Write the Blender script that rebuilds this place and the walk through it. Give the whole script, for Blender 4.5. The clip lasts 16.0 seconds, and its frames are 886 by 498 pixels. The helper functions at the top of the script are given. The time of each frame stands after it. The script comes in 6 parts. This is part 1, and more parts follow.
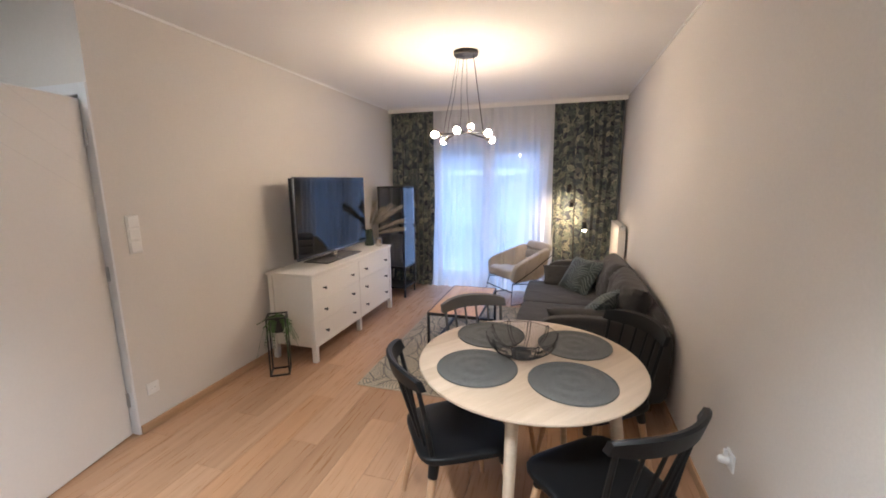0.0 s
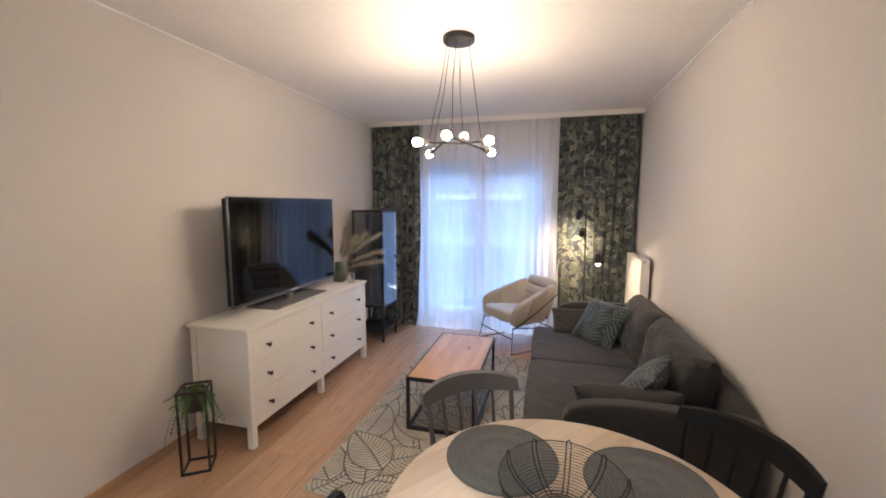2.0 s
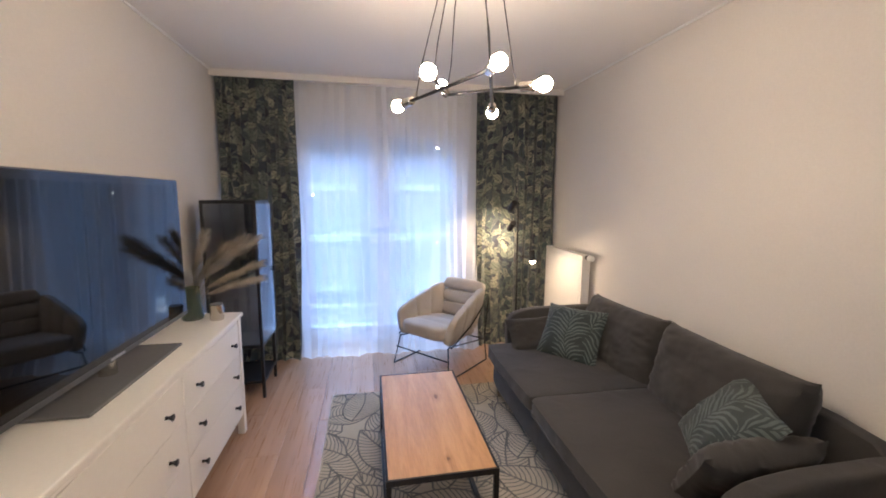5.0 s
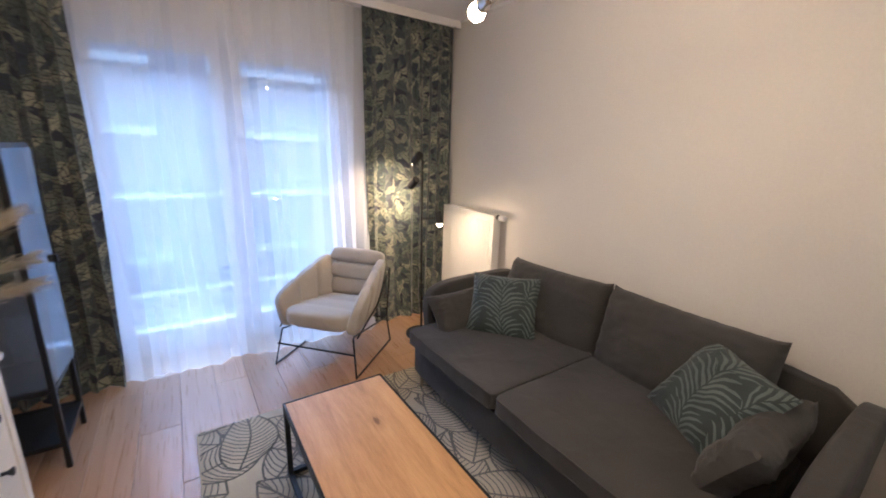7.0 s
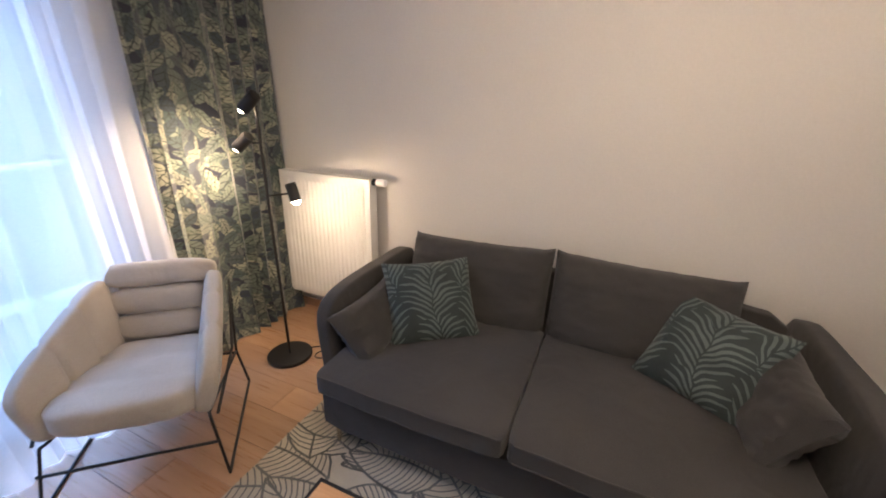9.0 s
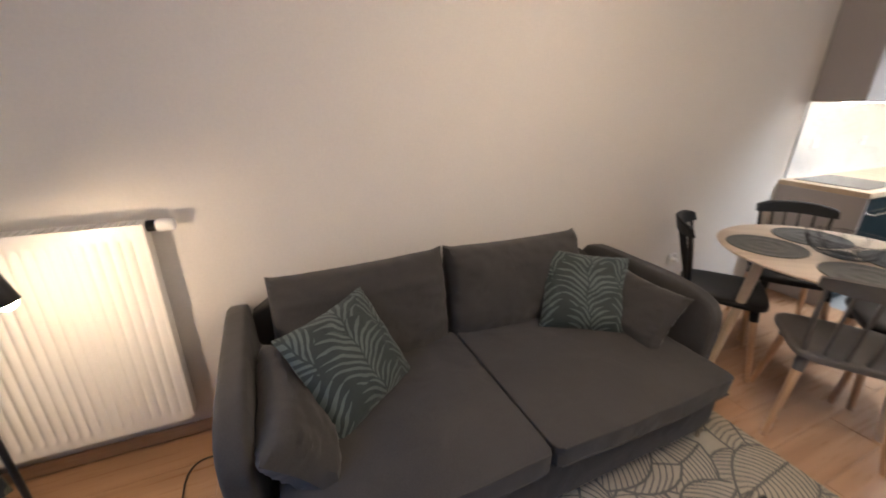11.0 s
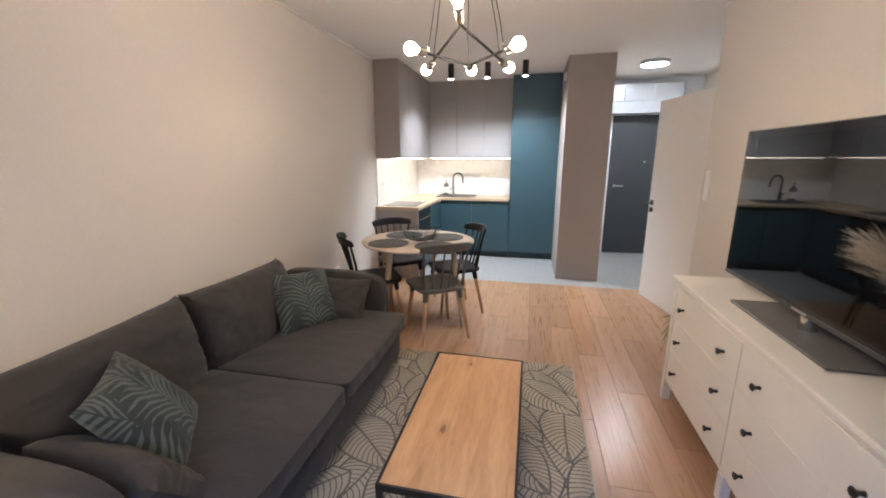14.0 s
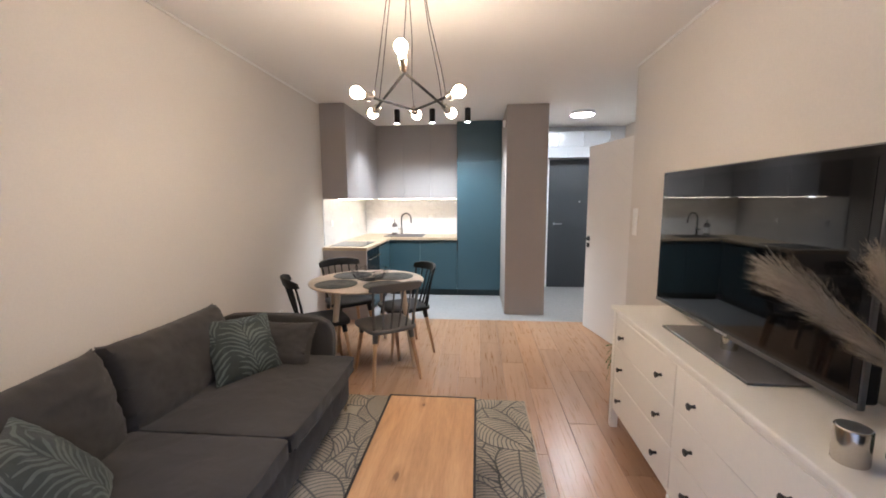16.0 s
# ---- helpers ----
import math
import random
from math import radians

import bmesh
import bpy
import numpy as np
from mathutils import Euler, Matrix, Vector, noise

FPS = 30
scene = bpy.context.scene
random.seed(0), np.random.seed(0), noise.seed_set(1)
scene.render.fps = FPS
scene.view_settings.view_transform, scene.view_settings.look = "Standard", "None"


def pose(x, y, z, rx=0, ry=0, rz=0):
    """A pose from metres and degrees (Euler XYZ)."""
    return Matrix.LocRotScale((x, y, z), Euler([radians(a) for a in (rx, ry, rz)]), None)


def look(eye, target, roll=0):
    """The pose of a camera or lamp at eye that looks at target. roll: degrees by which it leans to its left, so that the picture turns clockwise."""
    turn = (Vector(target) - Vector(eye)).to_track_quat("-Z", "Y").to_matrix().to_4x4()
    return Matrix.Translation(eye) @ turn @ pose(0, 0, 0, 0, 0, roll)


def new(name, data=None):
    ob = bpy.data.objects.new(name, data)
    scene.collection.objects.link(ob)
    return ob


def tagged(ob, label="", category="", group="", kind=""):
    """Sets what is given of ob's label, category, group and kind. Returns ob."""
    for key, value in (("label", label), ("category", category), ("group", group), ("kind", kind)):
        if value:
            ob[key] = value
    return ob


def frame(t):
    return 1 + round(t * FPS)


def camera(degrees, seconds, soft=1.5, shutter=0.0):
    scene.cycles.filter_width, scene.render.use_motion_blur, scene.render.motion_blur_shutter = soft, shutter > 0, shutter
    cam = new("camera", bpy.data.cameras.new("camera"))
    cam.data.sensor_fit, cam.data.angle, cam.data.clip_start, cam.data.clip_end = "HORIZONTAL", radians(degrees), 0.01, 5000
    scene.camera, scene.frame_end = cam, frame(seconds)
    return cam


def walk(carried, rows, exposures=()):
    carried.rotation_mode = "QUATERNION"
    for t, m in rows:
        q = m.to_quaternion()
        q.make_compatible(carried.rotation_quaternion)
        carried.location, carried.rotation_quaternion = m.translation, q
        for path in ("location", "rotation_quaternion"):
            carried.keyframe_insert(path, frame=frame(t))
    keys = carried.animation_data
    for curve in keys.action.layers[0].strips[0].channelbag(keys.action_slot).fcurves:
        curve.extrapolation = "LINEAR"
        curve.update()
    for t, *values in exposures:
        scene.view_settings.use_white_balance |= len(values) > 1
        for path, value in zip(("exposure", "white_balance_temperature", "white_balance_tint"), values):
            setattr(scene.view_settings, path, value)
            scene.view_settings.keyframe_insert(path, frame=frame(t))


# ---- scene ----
# camera and walk
cam = camera(97.1, 16.0, soft=1.8, shutter=0.4)
PATH = [
    (0, (1.22, 0.641, 1.58), (0.651, 2.527, 1.232), -0.5),
    (0.5, (1.196, 0.76, 1.559), (0.629, 2.654, 1.259), -0.3),
    (1, (1.145, 0.979, 1.568), (0.596, 2.889, 1.345), -0.1),
    (1.5, (1.078, 1.216, 1.568), (0.54, 3.13, 1.349), -0.1),
    (2, (1.007, 1.449, 1.57), (0.487, 3.367, 1.342), 0.1),
    (2.5, (0.864, 1.629, 1.557), (0.461, 3.574, 1.319), 0.5),
    (3, (0.677, 1.783, 1.56), (0.469, 3.758, 1.325), 0.9),
    (3.5, (0.517, 1.916, 1.543), (0.442, 3.902, 1.315), 0.8),
    (3.7, (0.444, 1.971, 1.543), (0.418, 3.958, 1.317), 0.7),
    (5.8, (-0.106, 2.684, 1.535), (0.52, 4.556, 1.211), 1.2),
    (6, (-0.132, 2.752, 1.523), (0.559, 4.597, 1.181), 1.5),
    (6.5, (-0.191, 2.944, 1.523), (0.706, 4.684, 1.112), 1.8),
    (7, (-0.19, 3.16, 1.517), (0.896, 4.768, 1.035), 1.8),
    (7.5, (-0.145, 3.402, 1.497), (1.13, 4.843, 0.95), 2.0),
    (8, (-0.145, 3.661, 1.485), (1.32, 4.886, 0.891), 2.3),
    (10.5, (0.143, 4.847, 1.475), (1.968, 4.544, 0.715), 0.9),
    (11, (0.217, 5.066, 1.469), (1.918, 4.297, 0.751), 0.7),
    (11.5, (0.188, 5.271, 1.487), (1.693, 4.163, 0.774), 0.2),
    (12, (0.175, 5.511, 1.542), (1.429, 4.149, 0.784), 1.3),
    (12.5, (0.093, 5.649, 1.519), (1.167, 4.116, 0.817), 0.3),
    (13, (0.114, 5.767, 1.506), (0.92, 4.047, 0.881), 0.2),
    (13.5, (0.112, 5.841, 1.482), (0.691, 4.002, 0.949), -0.0),
    (14, (0.095, 5.881, 1.487), (0.519, 3.98, 1.033), -0.1),
    (14.5, (0.101, 5.889, 1.477), (0.426, 3.95, 1.107), -0.2),
    (15, (0.092, 5.886, 1.471), (0.36, 3.925, 1.185), -0.2),
    (15.5, (0.086, 5.89, 1.471), (0.304, 3.918, 1.221), -0.3),
    (16, (0.089, 5.896, 1.473), (0.265, 3.92, 1.22), -0.3),
]
walk(cam, [(t, look(eye, target, roll)) for t, eye, target, roll in PATH])

# strengths of the lights
BULB_GLOW, LED_GLOW, HALL_GLOW, READING_POWER, SPOT_POWER = 29.8, 5.4, 21.0, 4.2, 11.8
scene.view_settings.exposure = 3.26

# ---- world and light ----
world = bpy.data.worlds.new("dusk_sky")
world.use_nodes = True
scene.world = world
_wn = world.node_tree.nodes
_sky = _wn.new("ShaderNodeTexSky")
_sky.sky_type = "NISHITA"
_sky.sun_disc = False
_sky.ozone_density = 6.0
_sky.sun_elevation = radians(38.0)
_sky.sun_rotation = radians(0.0)
world.node_tree.links.new(_sky.outputs[0], _wn["Background"].inputs[0])
_wn["Background"].inputs[1].default_value = 0.092


def lamp(name, kind, m, energy, colour, **more):
    data = bpy.data.lights.new(name, kind)
    data.energy, data.color = energy, colour
    ob = new(name, data)
    ob.matrix_world = m
    if "size" in more:
        data.shape, data.size, data.size_y = "RECTANGLE", more["size"], more["size_y"]
    if "radius" in more:
        data.shadow_soft_size = more["radius"]
    if "cone" in more:
        data.spot_size, data.spot_blend = radians(more["cone"]), more.get("blend", 0.5)
    return ob


lamp("sun", "SUN", look((0, 30, 24), (0, 0, 0)), 2.4, (0.27, 0.50, 1.0)).data.angle = radians(60)
# ---- materials ----


def material(name, colour, rough=0.6, metal=0.0, spec=0.5):
    m = bpy.data.materials.new(name)
    m.use_nodes = True
    b = m.node_tree.nodes["Principled BSDF"]
    b.inputs["Base Color"].default_value = (*colour, 1)
    b.inputs["Roughness"].default_value = rough
    b.inputs["Metallic"].default_value = metal
    b.inputs["Specular IOR Level"].default_value = spec
    return m, m.node_tree, b


def node(tree, kind, **values):
    n = tree.nodes.new(kind)
    for k, v in values.items():
        n.inputs[k.replace("_", " ")].default_value = v
    return n


def coords(tree, scale=(1, 1, 1), source="Object"):
    c, mp = tree.nodes.new("ShaderNodeTexCoord"), tree.nodes.new("ShaderNodeMapping")
    mp.inputs["Scale"].default_value = scale
    tree.links.new(c.outputs[source], mp.inputs[0])
    return mp.outputs[0]


def ramp(tree, fac, stops):
    r = tree.nodes.new("ShaderNodeValToRGB")
    e = r.color_ramp.elements
    while len(e) < len(stops):
        e.new(0.5)
    for el, (pos, col) in zip(e, stops):
        el.position, el.color = pos, (*col, 1)
    tree.links.new(fac, r.inputs[0])
    return r.outputs[0]


def math_node(tree, op, a, b=None, c=None):
    n = tree.nodes.new("ShaderNodeMath")
    n.operation = op
    for i, v in enumerate((a, b, c)):
        if v is None:
            continue
        if isinstance(v, (int, float)):
            n.inputs[i].default_value = v
        else:
            tree.links.new(v, n.inputs[i])
    return n.outputs[0]


def mixed(tree, fac, a, b, mode="MIX"):
    n = tree.nodes.new("ShaderNodeMix")
    n.data_type, n.blend_type = "RGBA", mode
    for sock, v in ((n.inputs[0], fac), (n.inputs[6], a), (n.inputs[7], b)):
        if isinstance(v, (int, float)):
            sock.default_value = v
        elif isinstance(v, tuple):
            sock.default_value = (*v, 1)
        else:
            tree.links.new(v, sock)
    return n.outputs[2]


def bump(tree, b, height, strength=0.2, distance=0.01):
    n = node(tree, "ShaderNodeBump", Strength=strength, Distance=distance)
    tree.links.new(height, n.inputs["Height"])
    tree.links.new(n.outputs[0], b.inputs["Normal"])


def mottled(name, colour, rough=0.6, grain=60.0, stain=1.3, vary=0.06, relief=0.1, metal=0.0, spec=0.5, stretch=(1, 1, 1), depth=0.004):
    """A surface with fine grain and broad faint stains."""
    m, tree, b = material(name, colour, rough, metal, spec)
    v = coords(tree, stretch)
    fine = node(tree, "ShaderNodeTexNoise", Scale=grain, Detail=6.0)
    broad = node(tree, "ShaderNodeTexNoise", Scale=stain, Detail=3.0)
    for n in (fine, broad):
        tree.links.new(v, n.inputs["Vector"])
    dark = tuple(max(c * (1 - 1.6 * vary), 0) for c in colour)
    light = tuple(min(c * (1 + 1.6 * vary), 1) for c in colour)
    both = math_node(tree, "MULTIPLY_ADD", fine.outputs[0], 0.45, math_node(tree, "MULTIPLY", broad.outputs[0], 0.55))
    tree.links.new(ramp(tree, both, [(0.3, dark), (0.7, light)]), b.inputs["Base Color"])
    tree.links.new(math_node(tree, "MULTIPLY_ADD", broad.outputs[0], min(0.25, rough), rough - min(0.12, rough * 0.55)), b.inputs["Roughness"])
    if relief:
        bump(tree, b, fine.outputs[0], relief, depth)
    return m


def wood(name, dark, mid, light, rough=0.45, along=1, scale=1.0, knots=False, per_piece=True, marks=(), run=0.9, relief=0.12, staves=0.0, soften=0.0):
    """Wood with grain along local axis 0, 1 or 2, shifted and tinted per piece."""
    m, tree, b = material(name, mid, rough)
    c = tree.nodes.new("ShaderNodeTexCoord")
    info = tree.nodes.new("ShaderNodeObjectInfo")
    comb = tree.nodes.new("ShaderNodeCombineXYZ")
    for i, k in enumerate((37.0, 91.0, 53.0)):
        tree.links.new(math_node(tree, "MULTIPLY", info.outputs["Random"], k), comb.inputs[i])
    add = tree.nodes.new("ShaderNodeVectorMath")
    tree.links.new(c.outputs["Object"], add.inputs[0])
    if per_piece:
        tree.links.new(comb.outputs[0], add.inputs[1])
    mp = tree.nodes.new("ShaderNodeMapping")
    mp.inputs["Scale"].default_value = [scale * (run if i == along else 9.0) for i in range(3)]
    tree.links.new(add.outputs[0], mp.inputs[0])
    wave = node(tree, "ShaderNodeTexNoise", Scale=1.6, Detail=4.0, Distortion=0.9)
    fine = node(tree, "ShaderNodeTexNoise", Scale=14.0, Detail=5.0 - 36 * soften)
    tree.links.new(mp.outputs[0], wave.inputs["Vector"])
    tree.links.new(mp.outputs[0], fine.inputs["Vector"])
    both = math_node(tree, "MULTIPLY_ADD", fine.outputs[0], 0.35 - 2 * soften, math_node(tree, "MULTIPLY", wave.outputs[0], 0.65 + 2 * soften))
    col = ramp(tree, both, [(0.30 - soften, dark), (0.5, mid), (0.68 + soften, light)])
    if staves:
        cut = tree.nodes.new("ShaderNodeSeparateXYZ")
        tree.links.new(c.outputs["Object"], cut.inputs[0])
        strip = math_node(tree, "FLOOR", math_node(tree, "DIVIDE", cut.outputs[1 if along == 0 else 0], staves))
        pick = tree.nodes.new("ShaderNodeTexWhiteNoise")
        pick.noise_dimensions = "1D"
        tree.links.new(strip, pick.inputs["W"])
        col = mixed(tree, 1.0, col, ramp(tree, pick.outputs["Value"], [(0.0, (0.86, 0.82, 0.77)), (0.5, (0.97, 0.95, 0.93)), (1.0, (1.05, 1.05, 1.05))]), "MULTIPLY")
    if knots:
        vor = node(tree, "ShaderNodeTexVoronoi", Scale=1.0, Randomness=1.0)
        mk = tree.nodes.new("ShaderNodeMapping")
        mk.inputs["Scale"].default_value = [2.2 if i == along else 5.2 for i in range(3)]
        tree.links.new(add.outputs[0], mk.inputs[0])
        tree.links.new(mk.outputs[0], vor.inputs["Vector"])
        k = ramp(tree, math_node(tree, "MULTIPLY_ADD", fine.outputs[0], 0.05, vor.outputs["Distance"]), [(0.06, (0.22,) * 3), (0.17, (1, 1, 1))])
        col = mixed(tree, 0.75, col, k, "MULTIPLY")
    for mx, my, mr in marks:
        off = tree.nodes.new("ShaderNodeMapping")
        off.inputs["Location"].default_value = (-mx, -my, 0)
        tree.links.new(c.outputs["Object"], off.inputs[0])
        squash = tree.nodes.new("ShaderNodeMapping")
        squash.inputs["Scale"].default_value = (1.5, 0.75, 0)
        tree.links.new(off.outputs[0], squash.inputs[0])
        ln = tree.nodes.new("ShaderNodeVectorMath")
        ln.operation = "LENGTH"
        tree.links.new(squash.outputs[0], ln.inputs[0])
        dist = math_node(tree, "MULTIPLY_ADD", fine.outputs[0], 0.02, ln.outputs["Value"])
        col = mixed(tree, 1.0, col, ramp(tree, dist, [(mr * 0.6 + 0.01, (0.36, 0.30, 0.26)), (mr + 0.012, (0.80, 0.76, 0.72)), (mr * 2.6 + 0.012, (1, 1, 1))]), "MULTIPLY")
    if per_piece:
        tint = ramp(tree, info.outputs["Random"], [(0.0, (0.80, 0.77, 0.74)), (0.45, (0.97, 0.97, 0.97)), (0.75, (1.04, 1.03, 1.0)), (1.0, (0.95, 0.88, 0.80))])
        col = mixed(tree, 1.0, col, tint, "MULTIPLY")
    tree.links.new(col, b.inputs["Base Color"])
    tree.links.new(math_node(tree, "MULTIPLY_ADD", fine.outputs[0], 0.18, rough - 0.09), b.inputs["Roughness"])
    bump(tree, b, fine.outputs[0], relief, 0.002)
    return m


def leaf_print(name, ground, tones, vein, scale=5.0, slim=0.42, rough=0.8, veins=46.0, axes=(0, 2), sheen=0.3, layers=2, dense=0.5, fit=1.25, taper=0.0, turn=4.2, sway=0.045):
    """A cloth printed with overlapping leaves, each turned its own way, with ribs."""
    m, tree, b = material(name, ground, rough)
    c = tree.nodes.new("ShaderNodeTexCoord")
    sep = tree.nodes.new("ShaderNodeSeparateXYZ")
    tree.links.new(c.outputs["UV"] if axes is None else c.outputs["Object"], sep.inputs[0])
    flat = tree.nodes.new("ShaderNodeCombineXYZ")
    a0, a1 = axes or (0, 1)
    tree.links.new(sep.outputs[a0], flat.inputs[0])
    tree.links.new(sep.outputs[a1], flat.inputs[1])
    warp = node(tree, "ShaderNodeTexNoise", Scale=9.0, Detail=2.0)
    tree.links.new(flat.outputs[0], warp.inputs["Vector"])
    soft = tree.nodes.new("ShaderNodeVectorMath")
    soft.operation = "MULTIPLY_ADD"
    tree.links.new(warp.outputs[1], soft.inputs[0])
    soft.inputs[1].default_value = (sway, sway, 0)
    tree.links.new(flat.outputs[0], soft.inputs[2])
    col = None
    for layer in range(layers):
        off = tree.nodes.new("ShaderNodeMapping")
        off.inputs["Location"].default_value = (3.7 * layer + 0.13, 1.9 * layer + 0.29, 0)
        off.inputs["Scale"].default_value = (1 + 0.25 * layer,) * 3
        tree.links.new(soft.outputs[0], off.inputs[0])
        vor = node(tree, "ShaderNodeTexVoronoi", Scale=scale, Randomness=0.85)
        vor.voronoi_dimensions = "2D"
        tree.links.new(off.outputs[0], vor.inputs["Vector"])
        rel = tree.nodes.new("ShaderNodeVectorMath")
        rel.operation = "SUBTRACT"
        tree.links.new(off.outputs[0], rel.inputs[0])
        tree.links.new(vor.outputs["Position"], rel.inputs[1])
        rnd = tree.nodes.new("ShaderNodeSeparateColor")
        tree.links.new(vor.outputs["Color"], rnd.inputs[0])
        rot = tree.nodes.new("ShaderNodeVectorRotate")
        rot.rotation_type = "Z_AXIS"
        tree.links.new(rel.outputs[0], rot.inputs["Vector"])
        tree.links.new(math_node(tree, "MULTIPLY_ADD", rnd.outputs[0], turn, -turn / 2), rot.inputs["Angle"])
        uv = tree.nodes.new("ShaderNodeSeparateXYZ")
        tree.links.new(rot.outputs[0], uv.inputs[0])
        u = math_node(tree, "MULTIPLY", uv.outputs[1], scale * fit)
        w = math_node(tree, "ABSOLUTE", math_node(tree, "MULTIPLY", uv.outputs[0], scale * fit))
        edge = math_node(tree, "MULTIPLY", math_node(tree, "SUBTRACT", 1.0, math_node(tree, "MULTIPLY", u, u)), slim)
        inside = math_node(tree, "GREATER_THAN", math_node(tree, "SUBTRACT", edge, w), 0.0)
        rib = math_node(tree, "SINE", math_node(tree, "MULTIPLY", math_node(tree, "MULTIPLY_ADD", w, 0.9, u), veins / 1.6))
        rib = math_node(tree, "GREATER_THAN", rib, math_node(tree, "MULTIPLY_ADD", w, taper, dense))
        mid = math_node(tree, "LESS_THAN", w, 0.03)
        line = math_node(tree, "MAXIMUM", rib, mid)
        tone = ramp(tree, rnd.outputs[1], [(i / max(len(tones) - 1, 1), t) for i, t in enumerate(tones)])
        leaf = mixed(tree, line, tone, vein)
        under = ground if col is None else col
        col = mixed(tree, inside, under, leaf)
    weave = node(tree, "ShaderNodeTexNoise", Scale=220.0, Detail=2.0)
    tree.links.new(c.outputs["Object"], weave.inputs["Vector"])
    col = mixed(tree, 0.35, col, ramp(tree, weave.outputs[0], [(0.3, (0.55,) * 3), (0.7, (1.0,) * 3)]), "MULTIPLY")
    tree.links.new(col, b.inputs["Base Color"])
    b.inputs["Sheen Weight"].default_value = sheen
    bump(tree, b, weave.outputs[0], 0.25, 0.002)
    return m


def palm_print(name, ground, tone, fronds, spacing=0.030):
    """Velvet printed with arching palm fronds; fronds: foot x, foot z, turn, length, half width, bend."""
    m, tree, b = material(name, ground, 0.75)
    c = tree.nodes.new("ShaderNodeTexCoord")
    sep = tree.nodes.new("ShaderNodeSeparateXYZ")
    tree.links.new(c.outputs["Object"], sep.inputs[0])
    flat = tree.nodes.new("ShaderNodeCombineXYZ")
    tree.links.new(sep.outputs[0], flat.inputs[0])
    tree.links.new(sep.outputs[2], flat.inputs[1])
    sway = node(tree, "ShaderNodeTexNoise", Scale=7.0, Detail=1.5)
    tree.links.new(flat.outputs[0], sway.inputs["Vector"])
    drawn = tree.nodes.new("ShaderNodeVectorMath")
    drawn.operation = "MULTIPLY_ADD"
    tree.links.new(sway.outputs[1], drawn.inputs[0])
    drawn.inputs[1].default_value = (0.075, 0.075, 0)
    tree.links.new(flat.outputs[0], drawn.inputs[2])
    thick = math_node(tree, "MULTIPLY_ADD", sway.outputs[0], 1.5, -0.9)
    col = ground
    for fx, fz, turn, length, half, bend in fronds:
        place = tree.nodes.new("ShaderNodeMapping")
        place.vector_type = "TEXTURE"
        place.inputs["Location"].default_value = (fx + 0.037, fz + 0.037, 0)
        place.inputs["Rotation"].default_value = (0, 0, turn)
        tree.links.new(drawn.outputs[0], place.inputs[0])
        q = tree.nodes.new("ShaderNodeSeparateXYZ")
        tree.links.new(place.outputs[0], q.inputs[0])
        u = q.outputs[1]
        side = math_node(tree, "MULTIPLY_ADD", math_node(tree, "MULTIPLY", u, u), -bend, q.outputs[0])
        w = math_node(tree, "ABSOLUTE", side)
        w2 = math_node(tree, "MULTIPLY", w, w)
        foot = math_node(tree, "MULTIPLY_ADD", w2, 4.6, math_node(tree, "MULTIPLY_ADD", w, -1.15, u))
        f = math_node(tree, "MULTIPLY_ADD", foot, 2.0 / length, -1.0)
        edge = math_node(tree, "MULTIPLY", math_node(tree, "SUBTRACT", 1.0, math_node(tree, "POWER", math_node(tree, "ABSOLUTE", f), 2.6)), half)
        inside = math_node(tree, "GREATER_THAN", edge, w)
        out = math_node(tree, "DIVIDE", w, math_node(tree, "MAXIMUM", edge, 0.004))
        limit = math_node(tree, "MULTIPLY_ADD", math_node(tree, "POWER", out, 1.6), 1.15, thick)
        jag = math_node(tree, "MULTIPLY_ADD", math_node(tree, "SIGN", side), 0.9, math_node(tree, "MULTIPLY", foot, 6.2832 / spacing))
        blade = math_node(tree, "GREATER_THAN", math_node(tree, "SINE", jag), limit)
        away = math_node(tree, "GREATER_THAN", w, 0.0028)
        blade = math_node(tree, "MULTIPLY", math_node(tree, "MULTIPLY", blade, away), inside)
        col = mixed(tree, inside, col, ground)
        col = mixed(tree, blade, col, tone)
    pile = node(tree, "ShaderNodeTexNoise", Scale=240.0, Detail=2.0)
    brushed = node(tree, "ShaderNodeTexNoise", Scale=14.0, Detail=3.0)
    for n in (pile, brushed):
        tree.links.new(c.outputs["Object"], n.inputs["Vector"])
    col = mixed(tree, 0.35, col, ramp(tree, pile.outputs[0], [(0.3, (0.6,) * 3), (0.7, (1.0,) * 3)]), "MULTIPLY")
    col = mixed(tree, 0.5, col, ramp(tree, brushed.outputs[0], [(0.35, (0.6,) * 3), (0.65, (1.0,) * 3)]), "MULTIPLY")
    tree.links.new(col, b.inputs["Base Color"])
    b.inputs["Sheen Weight"].default_value = 0.12
    bump(tree, b, math_node(tree, "MULTIPLY_ADD", brushed.outputs[0], 3.0, pile.outputs[0]), 0.3, 0.004)
    return m


